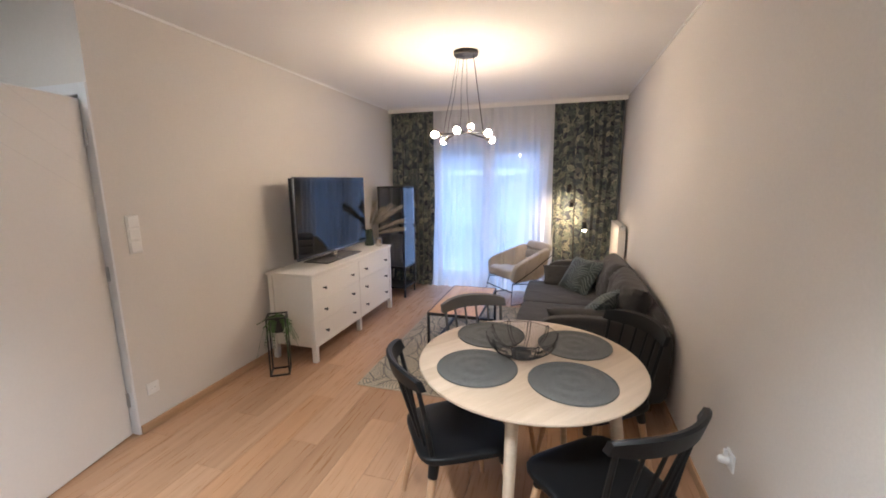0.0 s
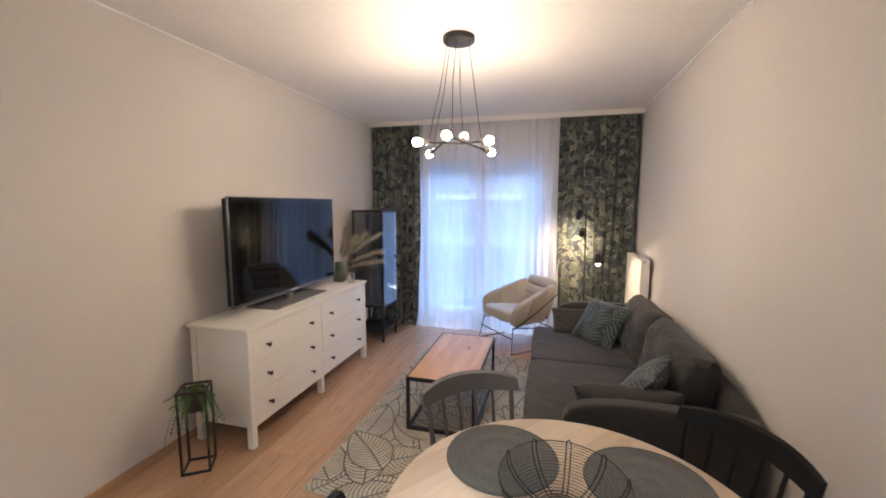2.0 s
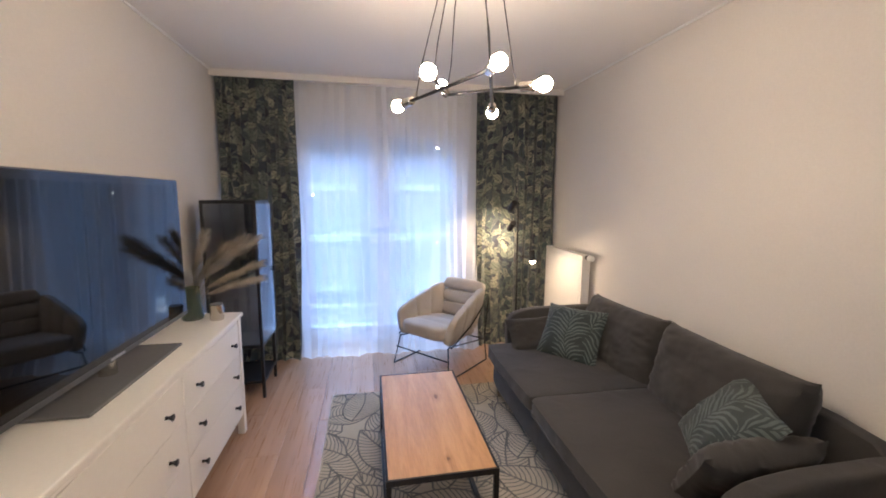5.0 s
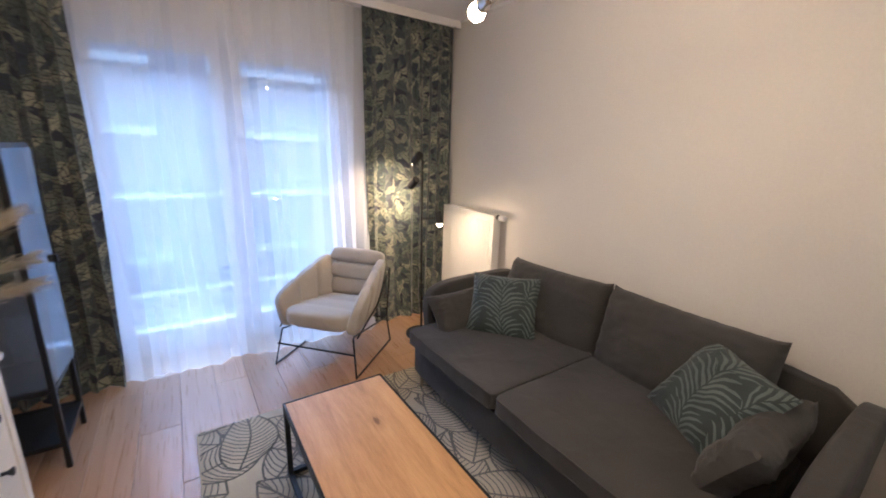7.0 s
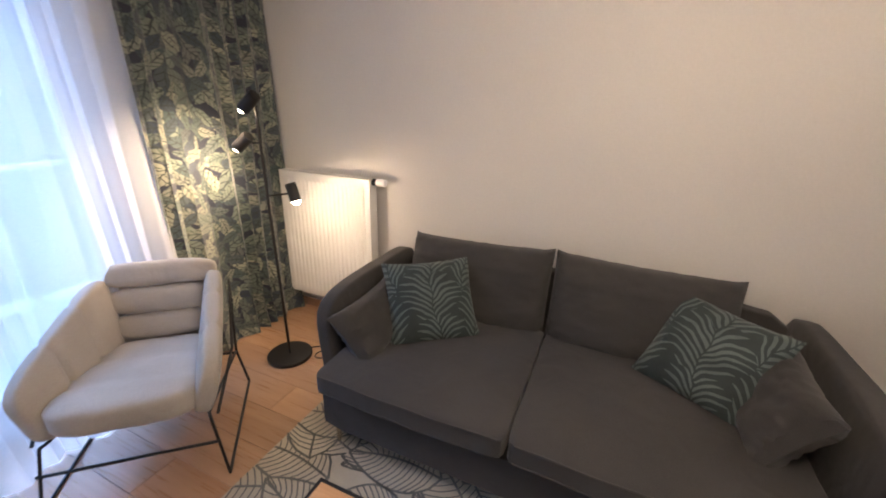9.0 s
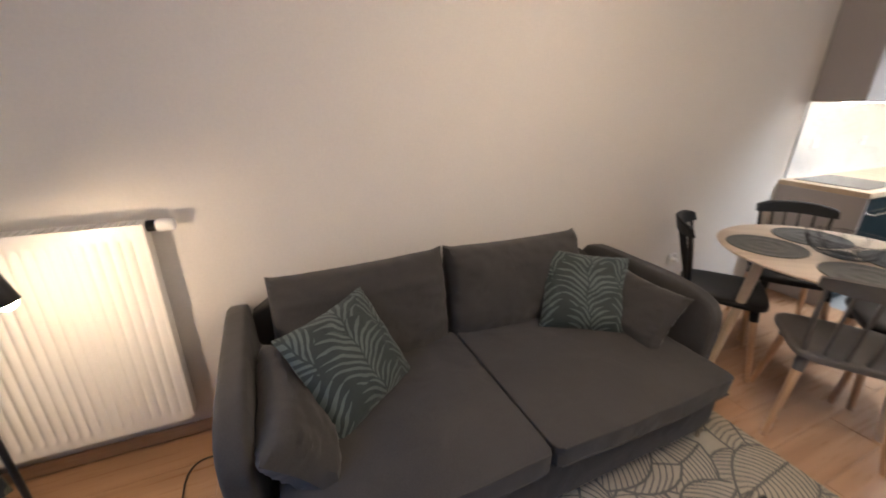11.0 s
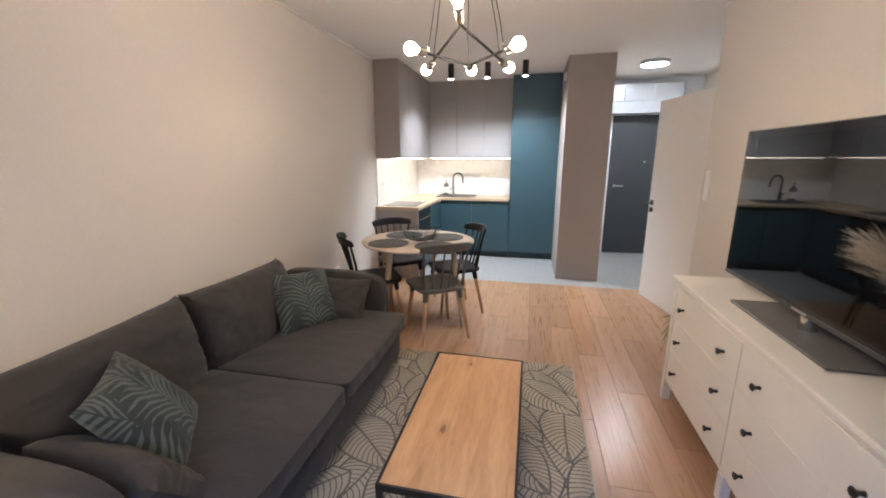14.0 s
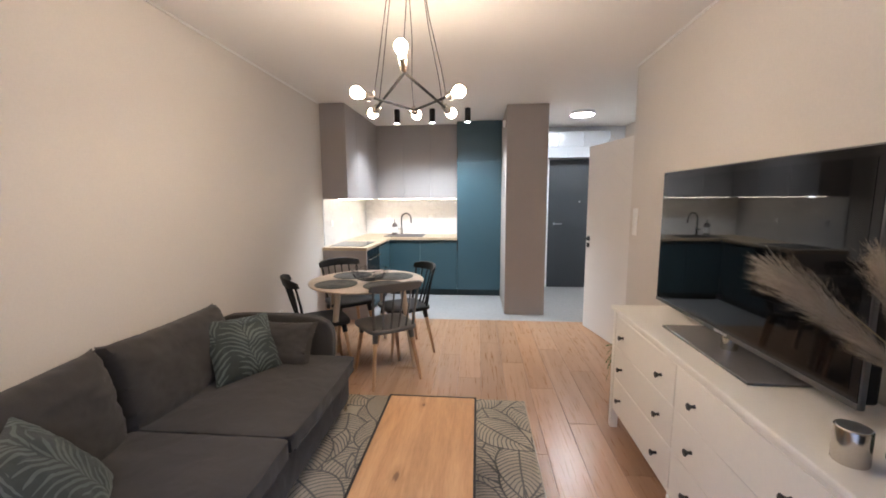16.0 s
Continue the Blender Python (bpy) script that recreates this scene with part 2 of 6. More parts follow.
def fabric(name, colour, rough=0.9, weave=260.0, sheen=0.25):
    m, tree, b = material(name, colour, rough, 0, 0.2)
    v = coords(tree)
    n = node(tree, "ShaderNodeTexNoise", Scale=weave, Detail=3.0)
    s = node(tree, "ShaderNodeTexNoise", Scale=3.0, Detail=4.0)
    crease = node(tree, "ShaderNodeTexNoise", Scale=7.0, Detail=2.0, Distortion=0.6)
    for q in (n, s, crease):
        tree.links.new(v, q.inputs["Vector"])
    both = math_node(tree, "MULTIPLY_ADD", n.outputs[0], 0.5, math_node(tree, "MULTIPLY", s.outputs[0], 0.5))
    tree.links.new(ramp(tree, both, [(0.3, tuple(c * 0.8 for c in colour)), (0.7, tuple(min(1, c * 1.2) for c in colour))]), b.inputs["Base Color"])
    b.inputs["Sheen Weight"].default_value = sheen
    h = math_node(tree, "MULTIPLY_ADD", crease.outputs[0], 2.2, math_node(tree, "MULTIPLY", n.outputs[0], 0.12))
    bump(tree, b, h, 0.28, 0.012)
    return m


def glow(name, colour, strength):
    m = bpy.data.materials.new(name)
    m.use_nodes = True
    t = m.node_tree
    t.nodes.clear()
    e = node(t, "ShaderNodeEmission", Color=(*colour, 1), Strength=strength)
    o = t.nodes.new("ShaderNodeOutputMaterial")
    t.links.new(e.outputs[0], o.inputs[0])
    return m


def clear_glass(name, colour=(0.9, 0.95, 1.0), gloss=0.12, rough=0.0):
    """Thin pane: mostly clear, with a mirror-like gloss."""
    m = bpy.data.materials.new(name)
    m.use_nodes = True
    t = m.node_tree
    t.nodes.clear()
    tr = node(t, "ShaderNodeBsdfTransparent", Color=(*colour, 1))
    gl = node(t, "ShaderNodeBsdfGlossy", Roughness=rough)
    fr = node(t, "ShaderNodeFresnel", IOR=1.45)
    mix = t.nodes.new("ShaderNodeMixShader")
    t.links.new(math_node(t, "MULTIPLY_ADD", fr.outputs[0], 1.0, gloss), mix.inputs[0])
    t.links.new(tr.outputs[0], mix.inputs[1])
    t.links.new(gl.outputs[0], mix.inputs[2])
    o = t.nodes.new("ShaderNodeOutputMaterial")
    t.links.new(mix.outputs[0], o.inputs[0])
    return m


def sheer_cloth(name, see=0.5):
    m = bpy.data.materials.new(name)
    m.use_nodes = True
    t = m.node_tree
    t.nodes.clear()
    tr = node(t, "ShaderNodeBsdfTransparent", Color=(1, 1, 1, 1))
    tl = node(t, "ShaderNodeBsdfTranslucent", Color=(0.93, 0.93, 0.95, 1))
    df = node(t, "ShaderNodeBsdfDiffuse", Color=(0.9, 0.9, 0.92, 1))
    m1, m2 = t.nodes.new("ShaderNodeMixShader"), t.nodes.new("ShaderNodeMixShader")
    m1.inputs[0].default_value = 0.48
    t.links.new(tl.outputs[0], m1.inputs[1])
    t.links.new(df.outputs[0], m1.inputs[2])
    v = coords(t, (1, 1, 1))
    n = node(t, "ShaderNodeTexNoise", Scale=340.0, Detail=1.0)
    t.links.new(v, n.inputs["Vector"])
    t.links.new(math_node(t, "MULTIPLY_ADD", n.outputs[0], 0.2, 0.9 - see), m2.inputs[0])
    t.links.new(tr.outputs[0], m2.inputs[1])
    t.links.new(m1.outputs[0], m2.inputs[2])
    o = t.nodes.new("ShaderNodeOutputMaterial")
    t.links.new(m2.outputs[0], o.inputs[0])
    return m


PLASTER = mottled("wall_plaster", (0.66, 0.62, 0.575), 0.85, 90, 0.7, 0.03, 0.12, spec=0.25)
CEILING = mottled("ceiling_paint", (0.80, 0.77, 0.74), 0.9, 80, 0.6, 0.02, 0.06, spec=0.2)
TAUPE = mottled("taupe_lacquer", (0.33, 0.30, 0.285), 0.55, 120, 1.2, 0.03, 0.03)
COLUMN = mottled("taupe_wall_paint", (0.365, 0.328, 0.305), 0.85, 90, 0.8, 0.03, 0.1, spec=0.25)
TEAL = mottled("teal_lacquer", (0.032, 0.076, 0.095), 0.42, 120, 1.0, 0.05, 0.02)
PLINTH = mottled("dark_plinth", (0.012, 0.03, 0.035), 0.5, 60, 1, 0.05, 0.02)
WHITE = mottled("white_lacquer", (0.77, 0.735, 0.67), 0.38, 60, 1.5, 0.02, 0.05)
WHITE_PLASTIC = mottled("white_plastic", (0.80, 0.79, 0.77), 0.35, 80, 4, 0.015, 0.02)
DOOR_WHITE = mottled("door_white", (0.72, 0.69, 0.66), 0.5, 60, 1.0, 0.02, 0.05)
FRAME_WHITE = mottled("frame_white", (0.78, 0.80, 0.84), 0.4, 60, 1.0, 0.02, 0.03)
REVEAL = mottled("white_window_wall", (0.80, 0.79, 0.79), 0.85, 90, 0.7, 0.03, 0.1, spec=0.25)
CASING = mottled("door_casing_white", (0.70, 0.70, 0.71), 0.45, 60, 1.0, 0.02, 0.03)
RADIATOR = mottled("radiator_enamel", (0.80, 0.77, 0.73), 0.35, 60, 2.0, 0.02, 0.03)
ANTHRACITE = mottled("anthracite_door", (0.045, 0.052, 0.060), 0.5, 150, 1.0, 0.06, 0.06)
BLACK_METAL = mottled("black_metal", (0.018, 0.017, 0.017), 0.45, 90, 3.0, 0.1, 0.05, 0.3)
BLACK_PLASTIC = mottled("black_plastic", (0.008, 0.008, 0.0085), 0.50, 60, 3.0, 0.08, 0.04, spec=0.25)
GREY_PLASTIC = mottled("dark_grey_plastic", (0.105, 0.099, 0.094), 0.45, 60, 3.0, 0.06, 0.04)
CHROME = mottled("brushed_nickel", (0.62, 0.58, 0.52), 0.2, 200, 3.0, 0.06, 0.02, 1.0)
TV_BEZEL = mottled("tv_bezel_gloss", (0.012, 0.0125, 0.014), 0.08, 60, 2.0, 0.05, 0.0, spec=0.38)
TV_EDGE = mottled("tv_edge_metal", (0.13, 0.132, 0.138), 0.3, 60, 2.0, 0.05, 0.0, 0.8)
TV_SCREEN = mottled("tv_screen_black", (0.004, 0.0042, 0.005), 0.035, 60, 2.0, 0.05, 0.0, spec=0.30)
TV_BASE = mottled("tv_base_brushed_metal", (0.15, 0.15, 0.152), 0.22, 60, 2.0, 0.05, 0.0)
SILVER = mottled("silver_trim", (0.55, 0.56, 0.58), 0.34, 90, 2.0, 0.04, 0.0, 1.0)
SOFA_CLOTH = fabric("charcoal_sofa_cloth", (0.049, 0.0455, 0.0435), sheen=0.12)
BEIGE_CLOTH = fabric("beige_armchair_cloth", (0.43, 0.38, 0.33), 0.95, 300)
CURTAIN = leaf_print("leaf_curtain_print", (0.010, 0.014, 0.031), [(0.044, 0.070, 0.070), (0.165, 0.19, 0.155), (0.021, 0.033, 0.056), (0.32, 0.315, 0.24), (0.068, 0.092, 0.086), (0.016, 0.026, 0.052)], (0.02, 0.028, 0.028), 4.7, 0.36, 0.75, 30.0, axes=None, layers=5, dense=0.86, fit=1.5, turn=5.0)
PALM = palm_print("palm_cushion_velvet", (0.021, 0.033, 0.033), (0.098, 0.124, 0.118), ((-0.13, 0.02, 0.55, 0.24, 0.12, 0.6), (0.13, 0.03, -0.5, 0.24, 0.12, -0.6), (0.01, 0.02, 0.05, 0.26, 0.13, 0.3), (-0.19, -0.24, 0.2, 0.30, 0.12, -0.5), (0.18, -0.24, -0.15, 0.30, 0.12, 0.6), (0.01, -0.17, 0.02, 0.27, 0.15, -0.4), (0.02, -0.27, 0.0, 0.15, 0.12, 0.2)))
SHEER = sheer_cloth("sheer_voile", 0.34)
PANE = clear_glass("window_pane", (0.93, 0.96, 1.0), 0.02)
SMOKED = clear_glass("smoked_cabinet_glass", (0.86, 0.88, 0.90), 0.15)
GREEN_GLASS, _gt, _gb = material("frosted_green_glass", (0.36, 0.45, 0.34), 0.16)
_gb.inputs["Transmission Weight"].default_value = 0.88
_gn = node(_gt, "ShaderNodeTexNoise", Scale=60.0, Detail=2.0)
_gt.links.new(coords(_gt), _gn.inputs["Vector"])
bump(_gt, _gb, _gn.outputs[0], 0.1, 0.002)
PLANK = wood("oak_plank", (0.34, 0.190, 0.107), (0.425, 0.252, 0.150), (0.49, 0.305, 0.190), 0.30, 1, 1.0, run=0.30, relief=0.05, soften=0.09)
OAK = wood("oak_tabletop", (0.35, 0.185, 0.082), (0.49, 0.27, 0.125), (0.58, 0.34, 0.168), 0.45, 1, 1.3, knots=True, per_piece=False, marks=((0.312, 0.643, 0.022), (0.28, 0.10, 0.011)))
WORKTOP = wood("oak_worktop", (0.40, 0.29, 0.185), (0.51, 0.39, 0.265), (0.58, 0.46, 0.33), 0.45, 0, 1.0, per_piece=False)
BIRCH = wood("pale_beech_top", (0.53, 0.42, 0.31), (0.60, 0.485, 0.37), (0.66, 0.545, 0.425), 0.4, 0, 0.8, per_piece=False, staves=0.095)
LEGWOOD = wood("beech_leg", (0.43, 0.25, 0.14), (0.55, 0.34, 0.20), (0.62, 0.41, 0.26), 0.45, 2, 1.5)
SKIRTING_WOOD = wood("oak_skirting", (0.30, 0.18, 0.10), (0.42, 0.26, 0.15), (0.50, 0.33, 0.20), 0.45, 1, 1.0)
CONCRETE = mottled("grey_floor_tile", (0.36, 0.36, 0.36), 0.35, 25, 1.1, 0.12, 0.03)
CONCRETE_OUT = mottled("balcony_concrete", (0.33, 0.33, 0.33), 0.8, 30, 0.6, 0.08, 0.15)
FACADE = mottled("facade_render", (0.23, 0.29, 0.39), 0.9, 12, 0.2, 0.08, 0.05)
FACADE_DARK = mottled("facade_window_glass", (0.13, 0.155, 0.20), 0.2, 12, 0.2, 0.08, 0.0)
SLAB_EDGE = mottled("white_slab_edge", (0.85, 0.86, 0.88), 0.7, 12, 0.3, 0.03, 0.05)
RAIL_GLASS = clear_glass("rail_frosted_glass", (0.7, 0.8, 0.9), 0.05, 0.2)
SINK = mottled("black_granite_sink", (0.02, 0.02, 0.021), 0.45, 200, 3, 0.15, 0.05)
HOB = mottled("black_hob_glass", (0.012, 0.012, 0.013), 0.08, 60, 2, 0.05, 0.0)
SOIL = mottled("dark_soil", (0.03, 0.022, 0.016), 0.95, 80, 9, 0.3, 0.6)
FERN = mottled("fern_green", (0.06, 0.13, 0.035), 0.6, 40, 6, 0.25, 0.1)
PAMPAS = bpy.data.materials.new("dry_pampas")
PAMPAS.use_nodes = True
_pt = PAMPAS.node_tree
_pt.nodes.clear()
_pm, _po = _pt.nodes.new("ShaderNodeMixShader"), _pt.nodes.new("ShaderNodeOutputMaterial")
_pn = node(_pt, "ShaderNodeTexNoise", Scale=14.0, Detail=3.0)
_pt.links.new(coords(_pt), _pn.inputs["Vector"])
_pc = ramp(_pt, _pn.outputs[0], [(0.3, (0.40, 0.345, 0.26)), (0.7, (0.62, 0.55, 0.44))])
for _k, _s in ((1, "ShaderNodeBsdfDiffuse"), (2, "ShaderNodeBsdfTranslucent")):
    _q = _pt.nodes.new(_s)
    _pt.links.new(_pc, _q.inputs["Color"])
    _pt.links.new(_q.outputs[0], _pm.inputs[_k])
_pt.links.new(_pm.outputs[0], _po.inputs[0])
PAMPAS_STEM = mottled("dry_stem", (0.36, 0.30, 0.17), 0.8, 60, 6, 0.2, 0.1)
RUG_LINE = mottled("rug_grey_yarn", (0.16, 0.155, 0.145), 0.95, 400, 6, 0.15, 0.4, spec=0.1)
RUG_GROUND = mottled("rug_cream_yarn", (0.43, 0.38, 0.30), 0.95, 420, 5, 0.10, 0.5, spec=0.1)
PLACEMAT, _mt, _mb = material("charcoal_woven_mat", (0.14, 0.142, 0.136), 0.9, 0, 0.15)
_mw = node(_mt, "ShaderNodeTexWave", Scale=38.0, Distortion=2.0, Detail=2.0)
_mw.wave_type, _mw.rings_direction = "RINGS", "Z"
_mn = node(_mt, "ShaderNodeTexNoise", Scale=170.0, Detail=3.0)
_mv = coords(_mt)
for _q in (_mw, _mn):
    _mt.links.new(_mv, _q.inputs["Vector"])
_mh = math_node(_mt, "MULTIPLY_ADD", _mn.outputs[0], 0.8, math_node(_mt, "MULTIPLY", _mw.outputs[1], 0.45))
_mt.links.new(ramp(_mt, _mh, [(0.25, (0.085, 0.087, 0.083)), (0.95, (0.19, 0.19, 0.182))]), _mb.inputs["Base Color"])
bump(_mt, _mb, _mh, 0.5, 0.004)
CABLE = mottled("black_cable", (0.012, 0.012, 0.012), 0.5, 60, 3, 0.05, 0.0)
BULB = glow("warm_bulb", (1.0, 0.805, 0.62), BULB_GLOW)
LED = glow("warm_led_strip", (1.0, 0.87, 0.72), LED_GLOW)
SPOT_DISC = glow("spot_disc", (0.90, 0.95, 1.0), 14.0)
HALL_DISC = glow("hall_light_disc", (0.86, 0.93, 1.0), HALL_GLOW)
READING = glow("reading_bulb", (1.0, 0.78, 0.52), 14.0)
LIT_WINDOW = glow("lit_far_window", (0.80, 0.90, 1.0), 0.9)
FAR_LAMP = glow("far_lamp", (1.0, 0.92, 0.8), 3.0)


def marble():
    m, tree, b = material("white_marble_splashback", (0.75, 0.74, 0.72), 0.25)
    v = coords(tree, (1, 1, 1.4))
    n = node(tree, "ShaderNodeTexNoise", Scale=2.2, Detail=7.0, Distortion=1.4)
    tree.links.new(v, n.inputs["Vector"])
    d = math_node(tree, "ABSOLUTE", math_node(tree, "SUBTRACT", n.outputs[0], 0.5))
    tree.links.new(ramp(tree, d, [(0.0, (0.68, 0.66, 0.635)), (0.012, (0.735, 0.72, 0.70)), (0.05, (0.77, 0.755, 0.73))]), b.inputs["Base Color"])
    return m


MARBLE = marble()

# ---- building helpers ----


def finish(name, bm, mat, smooth=True):
    mesh = bpy.data.meshes.new(name)
    bmesh.ops.recalc_face_normals(bm, faces=bm.faces[:])
    flat = bm.faces.layers.int.get("flat")
    rounded = [flat is None or f[flat] == 0 for f in bm.faces]
    bm.to_mesh(mesh)
    bm.free()
    for m in mat if isinstance(mat, (list, tuple)) else [mat]:
        mesh.materials.append(m)
    if smooth:
        mesh.set_sharp_from_angle(angle=radians(38))
        mesh.polygons.foreach_set("use_smooth", rounded)
    return mesh


def part(name, bm, mat, parent=None, label="", at=None, smooth=True):
    """One bmesh as one mesh object under a thing or a part."""
    ob = new(name, finish(name, bm, mat, smooth))
    if parent is not None:
        ob.parent = parent
    if at is not None:
        ob.matrix_basis = at
    return tagged(ob, label)


def thing(name, m, label, category, group=""):
    ob = new(name)
    ob.empty_display_size = 0.1
    ob.matrix_basis = m
    return tagged(ob, label, category, group)


def structure(name, bm, mat, label, category="", smooth=False):
    return tagged(part(name, bm, mat, smooth=smooth), label, category or name.split("_")[0], kind="structure")


def box(bm, lo, hi, r=0.0, seg=2, m=None):
    """A box from corner to corner with edges rounded by r."""
    lo, hi = Vector(lo), Vector(hi)
    flat = bm.faces.layers.int.get("flat") or bm.faces.layers.int.new("flat")
    vs = bmesh.ops.create_cube(bm, size=1.0)["verts"]
    for v in vs:
        v.co = Vector(((lo[i] + hi[i]) / 2 + v.co[i] * (hi[i] - lo[i]) for i in range(3)))
    if r > 0:
        es = list({e for v in vs for e in v.link_edges})
        out = bmesh.ops.bevel(bm, geom=es, offset=r, segments=seg, profile=0.5, affect="EDGES")
        vs = list({v for f in out["faces"] for v in f.verts} | {v for v in vs if v.is_valid})
        mine = sorted({f for v in vs for f in v.link_faces}, key=lambda f: -f.calc_area())
        for f in mine[:6]:
            f[flat] = 1
    if m is not None:
        bmesh.ops.transform(bm, matrix=m, verts=vs)
    return vs


def boxed(lo, hi, r=0.0, seg=2, m=None):
    bm = bmesh.new()
    box(bm, lo, hi, r, seg, m)
    return bm


def tube(bm, points, radius, sides=8, caps=True):
    """A round bar along points; radius may be a list."""
    pts = [Vector(p) for p in points]
    rad = radius if isinstance(radius, (list, tuple)) else [radius] * len(pts)
    rings, side = [], None
    for i, p in enumerate(pts):
        d = (pts[min(i + 1, len(pts) - 1)] - pts[max(i - 1, 0)]).normalized()
        if side is None:
            side = d.orthogonal().normalized()
        else:
            side = (side - d * side.dot(d)).normalized()
        up = d.cross(side)
        rings.append([bm.verts.new(p + rad[i] * (math.cos(a) * side + math.sin(a) * up)) for a in (2 * math.pi * k / sides for k in range(sides))])
    for a, b in zip(rings, rings[1:]):
        for k in range(sides):
            bm.faces.new((a[k], a[(k + 1) % sides], b[(k + 1) % sides], b[k]))
    if caps:
        bm.faces.new(rings[0][::-1])
        bm.faces.new(rings[-1])


def tubed(points, radius, sides=8):
    bm = bmesh.new()
    tube(bm, points, radius, sides)
    return bm


def lathe(bm, profile, sides=24, centre=(0, 0, 0)):
    """Turns (radius, height) pairs about the vertical."""
    c = Vector(centre)
    rings = []
    for r, z in profile:
        if r < 1e-5:
            rings.append([bm.verts.new(c + Vector((0, 0, z)))])
        else:
            rings.append([bm.verts.new(c + Vector((r * math.cos(2 * math.pi * k / sides), r * math.sin(2 * math.pi * k / sides), z))) for k in range(sides)])
    for a, b in zip(rings, rings[1:]):
        for k in range(sides):
            q = (k + 1) % sides
            if len(a) == 1 and len(b) > 1:
                bm.faces.new((a[0], b[q], b[k]))
            elif len(b) == 1 and len(a) > 1:
                bm.faces.new((a[k], a[q], b[0]))
            elif len(a) > 1:
                bm.faces.new((a[k], a[q], b[q], b[k]))
    return bm


def turned(profile, sides=24, centre=(0, 0, 0)):
    return lathe(bmesh.new(), profile, sides, centre)


def blob(bm, centre, half, power=4.0, n=12, m=None, wrinkle=0.0, seed=0.0):
    """A stuffed block: a box whose sides swell and corners round off."""
    half = Vector(half)
    made = []
    verts = {}
    for axis in range(3):
        for sign in (-1, 1):
            grid = []
            for i in range(n + 1):
                row = []
                for j in range(n + 1):
                    q = [0, 0, 0]
                    q[axis] = sign
                    q[(axis + 1) % 3] = math.tan((2 * i / n - 1) * math.pi / 4)
                    q[(axis + 2) % 3] = math.tan((2 * j / n - 1) * math.pi / 4)
                    key = tuple(round(x, 4) for x in q)
                    if key not in verts:
                        p = Vector(q)
                        p = p / (sum(abs(x) ** power for x in p) ** (1 / power))
                        p = Vector((p[k] * half[k] for k in range(3)))
                        if wrinkle:
                            w = noise.noise(p * 9 + Vector((seed, seed * 2, 0))) + 0.5 * noise.noise(p * 22 + Vector((0, seed, 0)))
                            p += p.normalized() * w * wrinkle
                        p = p + Vector(centre)
                        if m is not None:
                            p = m @ p
                        verts[key] = bm.verts.new(p)
                        made.append(verts[key])
                    row.append(verts[key])
                grid.append(row)
            for i in range(n):
                for j in range(n):
                    bm.faces.new((grid[i][j], grid[i + 1][j], grid[i + 1][j + 1], grid[i][j + 1]))
    return made


def pillow(w, h, t, n=18, seed=1.0, pinch=0.035, dent=0.0, full=2.6, soft=0.55, crease=0.0):
    """A throw cushion in the xz plane, pointed corners, puffed middle; uv in metres."""
    bm = bmesh.new()
    uv = bm.loops.layers.uv.new("uv")
    sheets = []
    for side in (-1, 1):
        g = []
        for i in range(n + 1):
            row = []
            for j in range(n + 1):
                u, v = 2 * i / n - 1, 2 * j / n - 1
                if side == 1 and (i in (0, n) or j in (0, n)):
                    row.append(sheets[0][i][j])
                    continue
                x = u * (w / 2) * (1 - pinch * 2 * (1 - v * v) * abs(u))
                z = v * (h / 2) * (1 - pinch * 2 * (1 - u * u) * abs(v))
                fat = ((1 - abs(u) ** full) * (1 - abs(v) ** full)) ** soft
                k = noise.noise(Vector((u * 2.2 + seed, v * 2.2, side * 3.0)))
                if full > 6:
                    x, z = x * (1 - 0.02 * abs(v) ** 12), z * (1 - 0.045 * abs(u) ** 12)
                y = side * t / 2 * fat * (1 + 0.18 * k)
                if crease:
                    rim = max(abs(u), abs(v)) ** 2
                    fold = noise.noise(Vector((u * 7 + 3 * seed, v * 7, side * 5.0))) + 0.6 * noise.noise(Vector((u * 15, v * 13 + seed, side * 2.0)))
                    y += side * crease * fold * (0.35 + rim) * min(1.0, fat * 2)
                    if i in (0, n) or j in (0, n):
                        z += crease * 0.5 * noise.noise(Vector((u * 9, v * 9, seed)))
                z -= dent * (1 - u * u) * max(v, 0) ** 2
                row.append(bm.verts.new((x, y, z)))
            g.append(row)
        sheets.append(g)
        for i in range(n):
            for j in range(n):
                q = (g[i][j], g[i + 1][j], g[i + 1][j + 1], g[i][j + 1])
                f = bm.faces.new(q if side == -1 else q[::-1])
                for lp in f.loops:
                    lp[uv].uv = (lp.vert.co.x + seed, lp.vert.co.z + 0.7 * side)
    return bm


def basis(origin, x, y, z):
    m = Matrix((x, y, z)).transposed().to_4x4()
    m.translation = origin
    return m


# ---- the large structure ----
XL, XR, YW, YK, YE, XH, H = -1.275, 1.965, 6.44, -0.56, -0.68, -2.22, 2.60
Y_TILE, Y_HALL = 1.22, 2.24

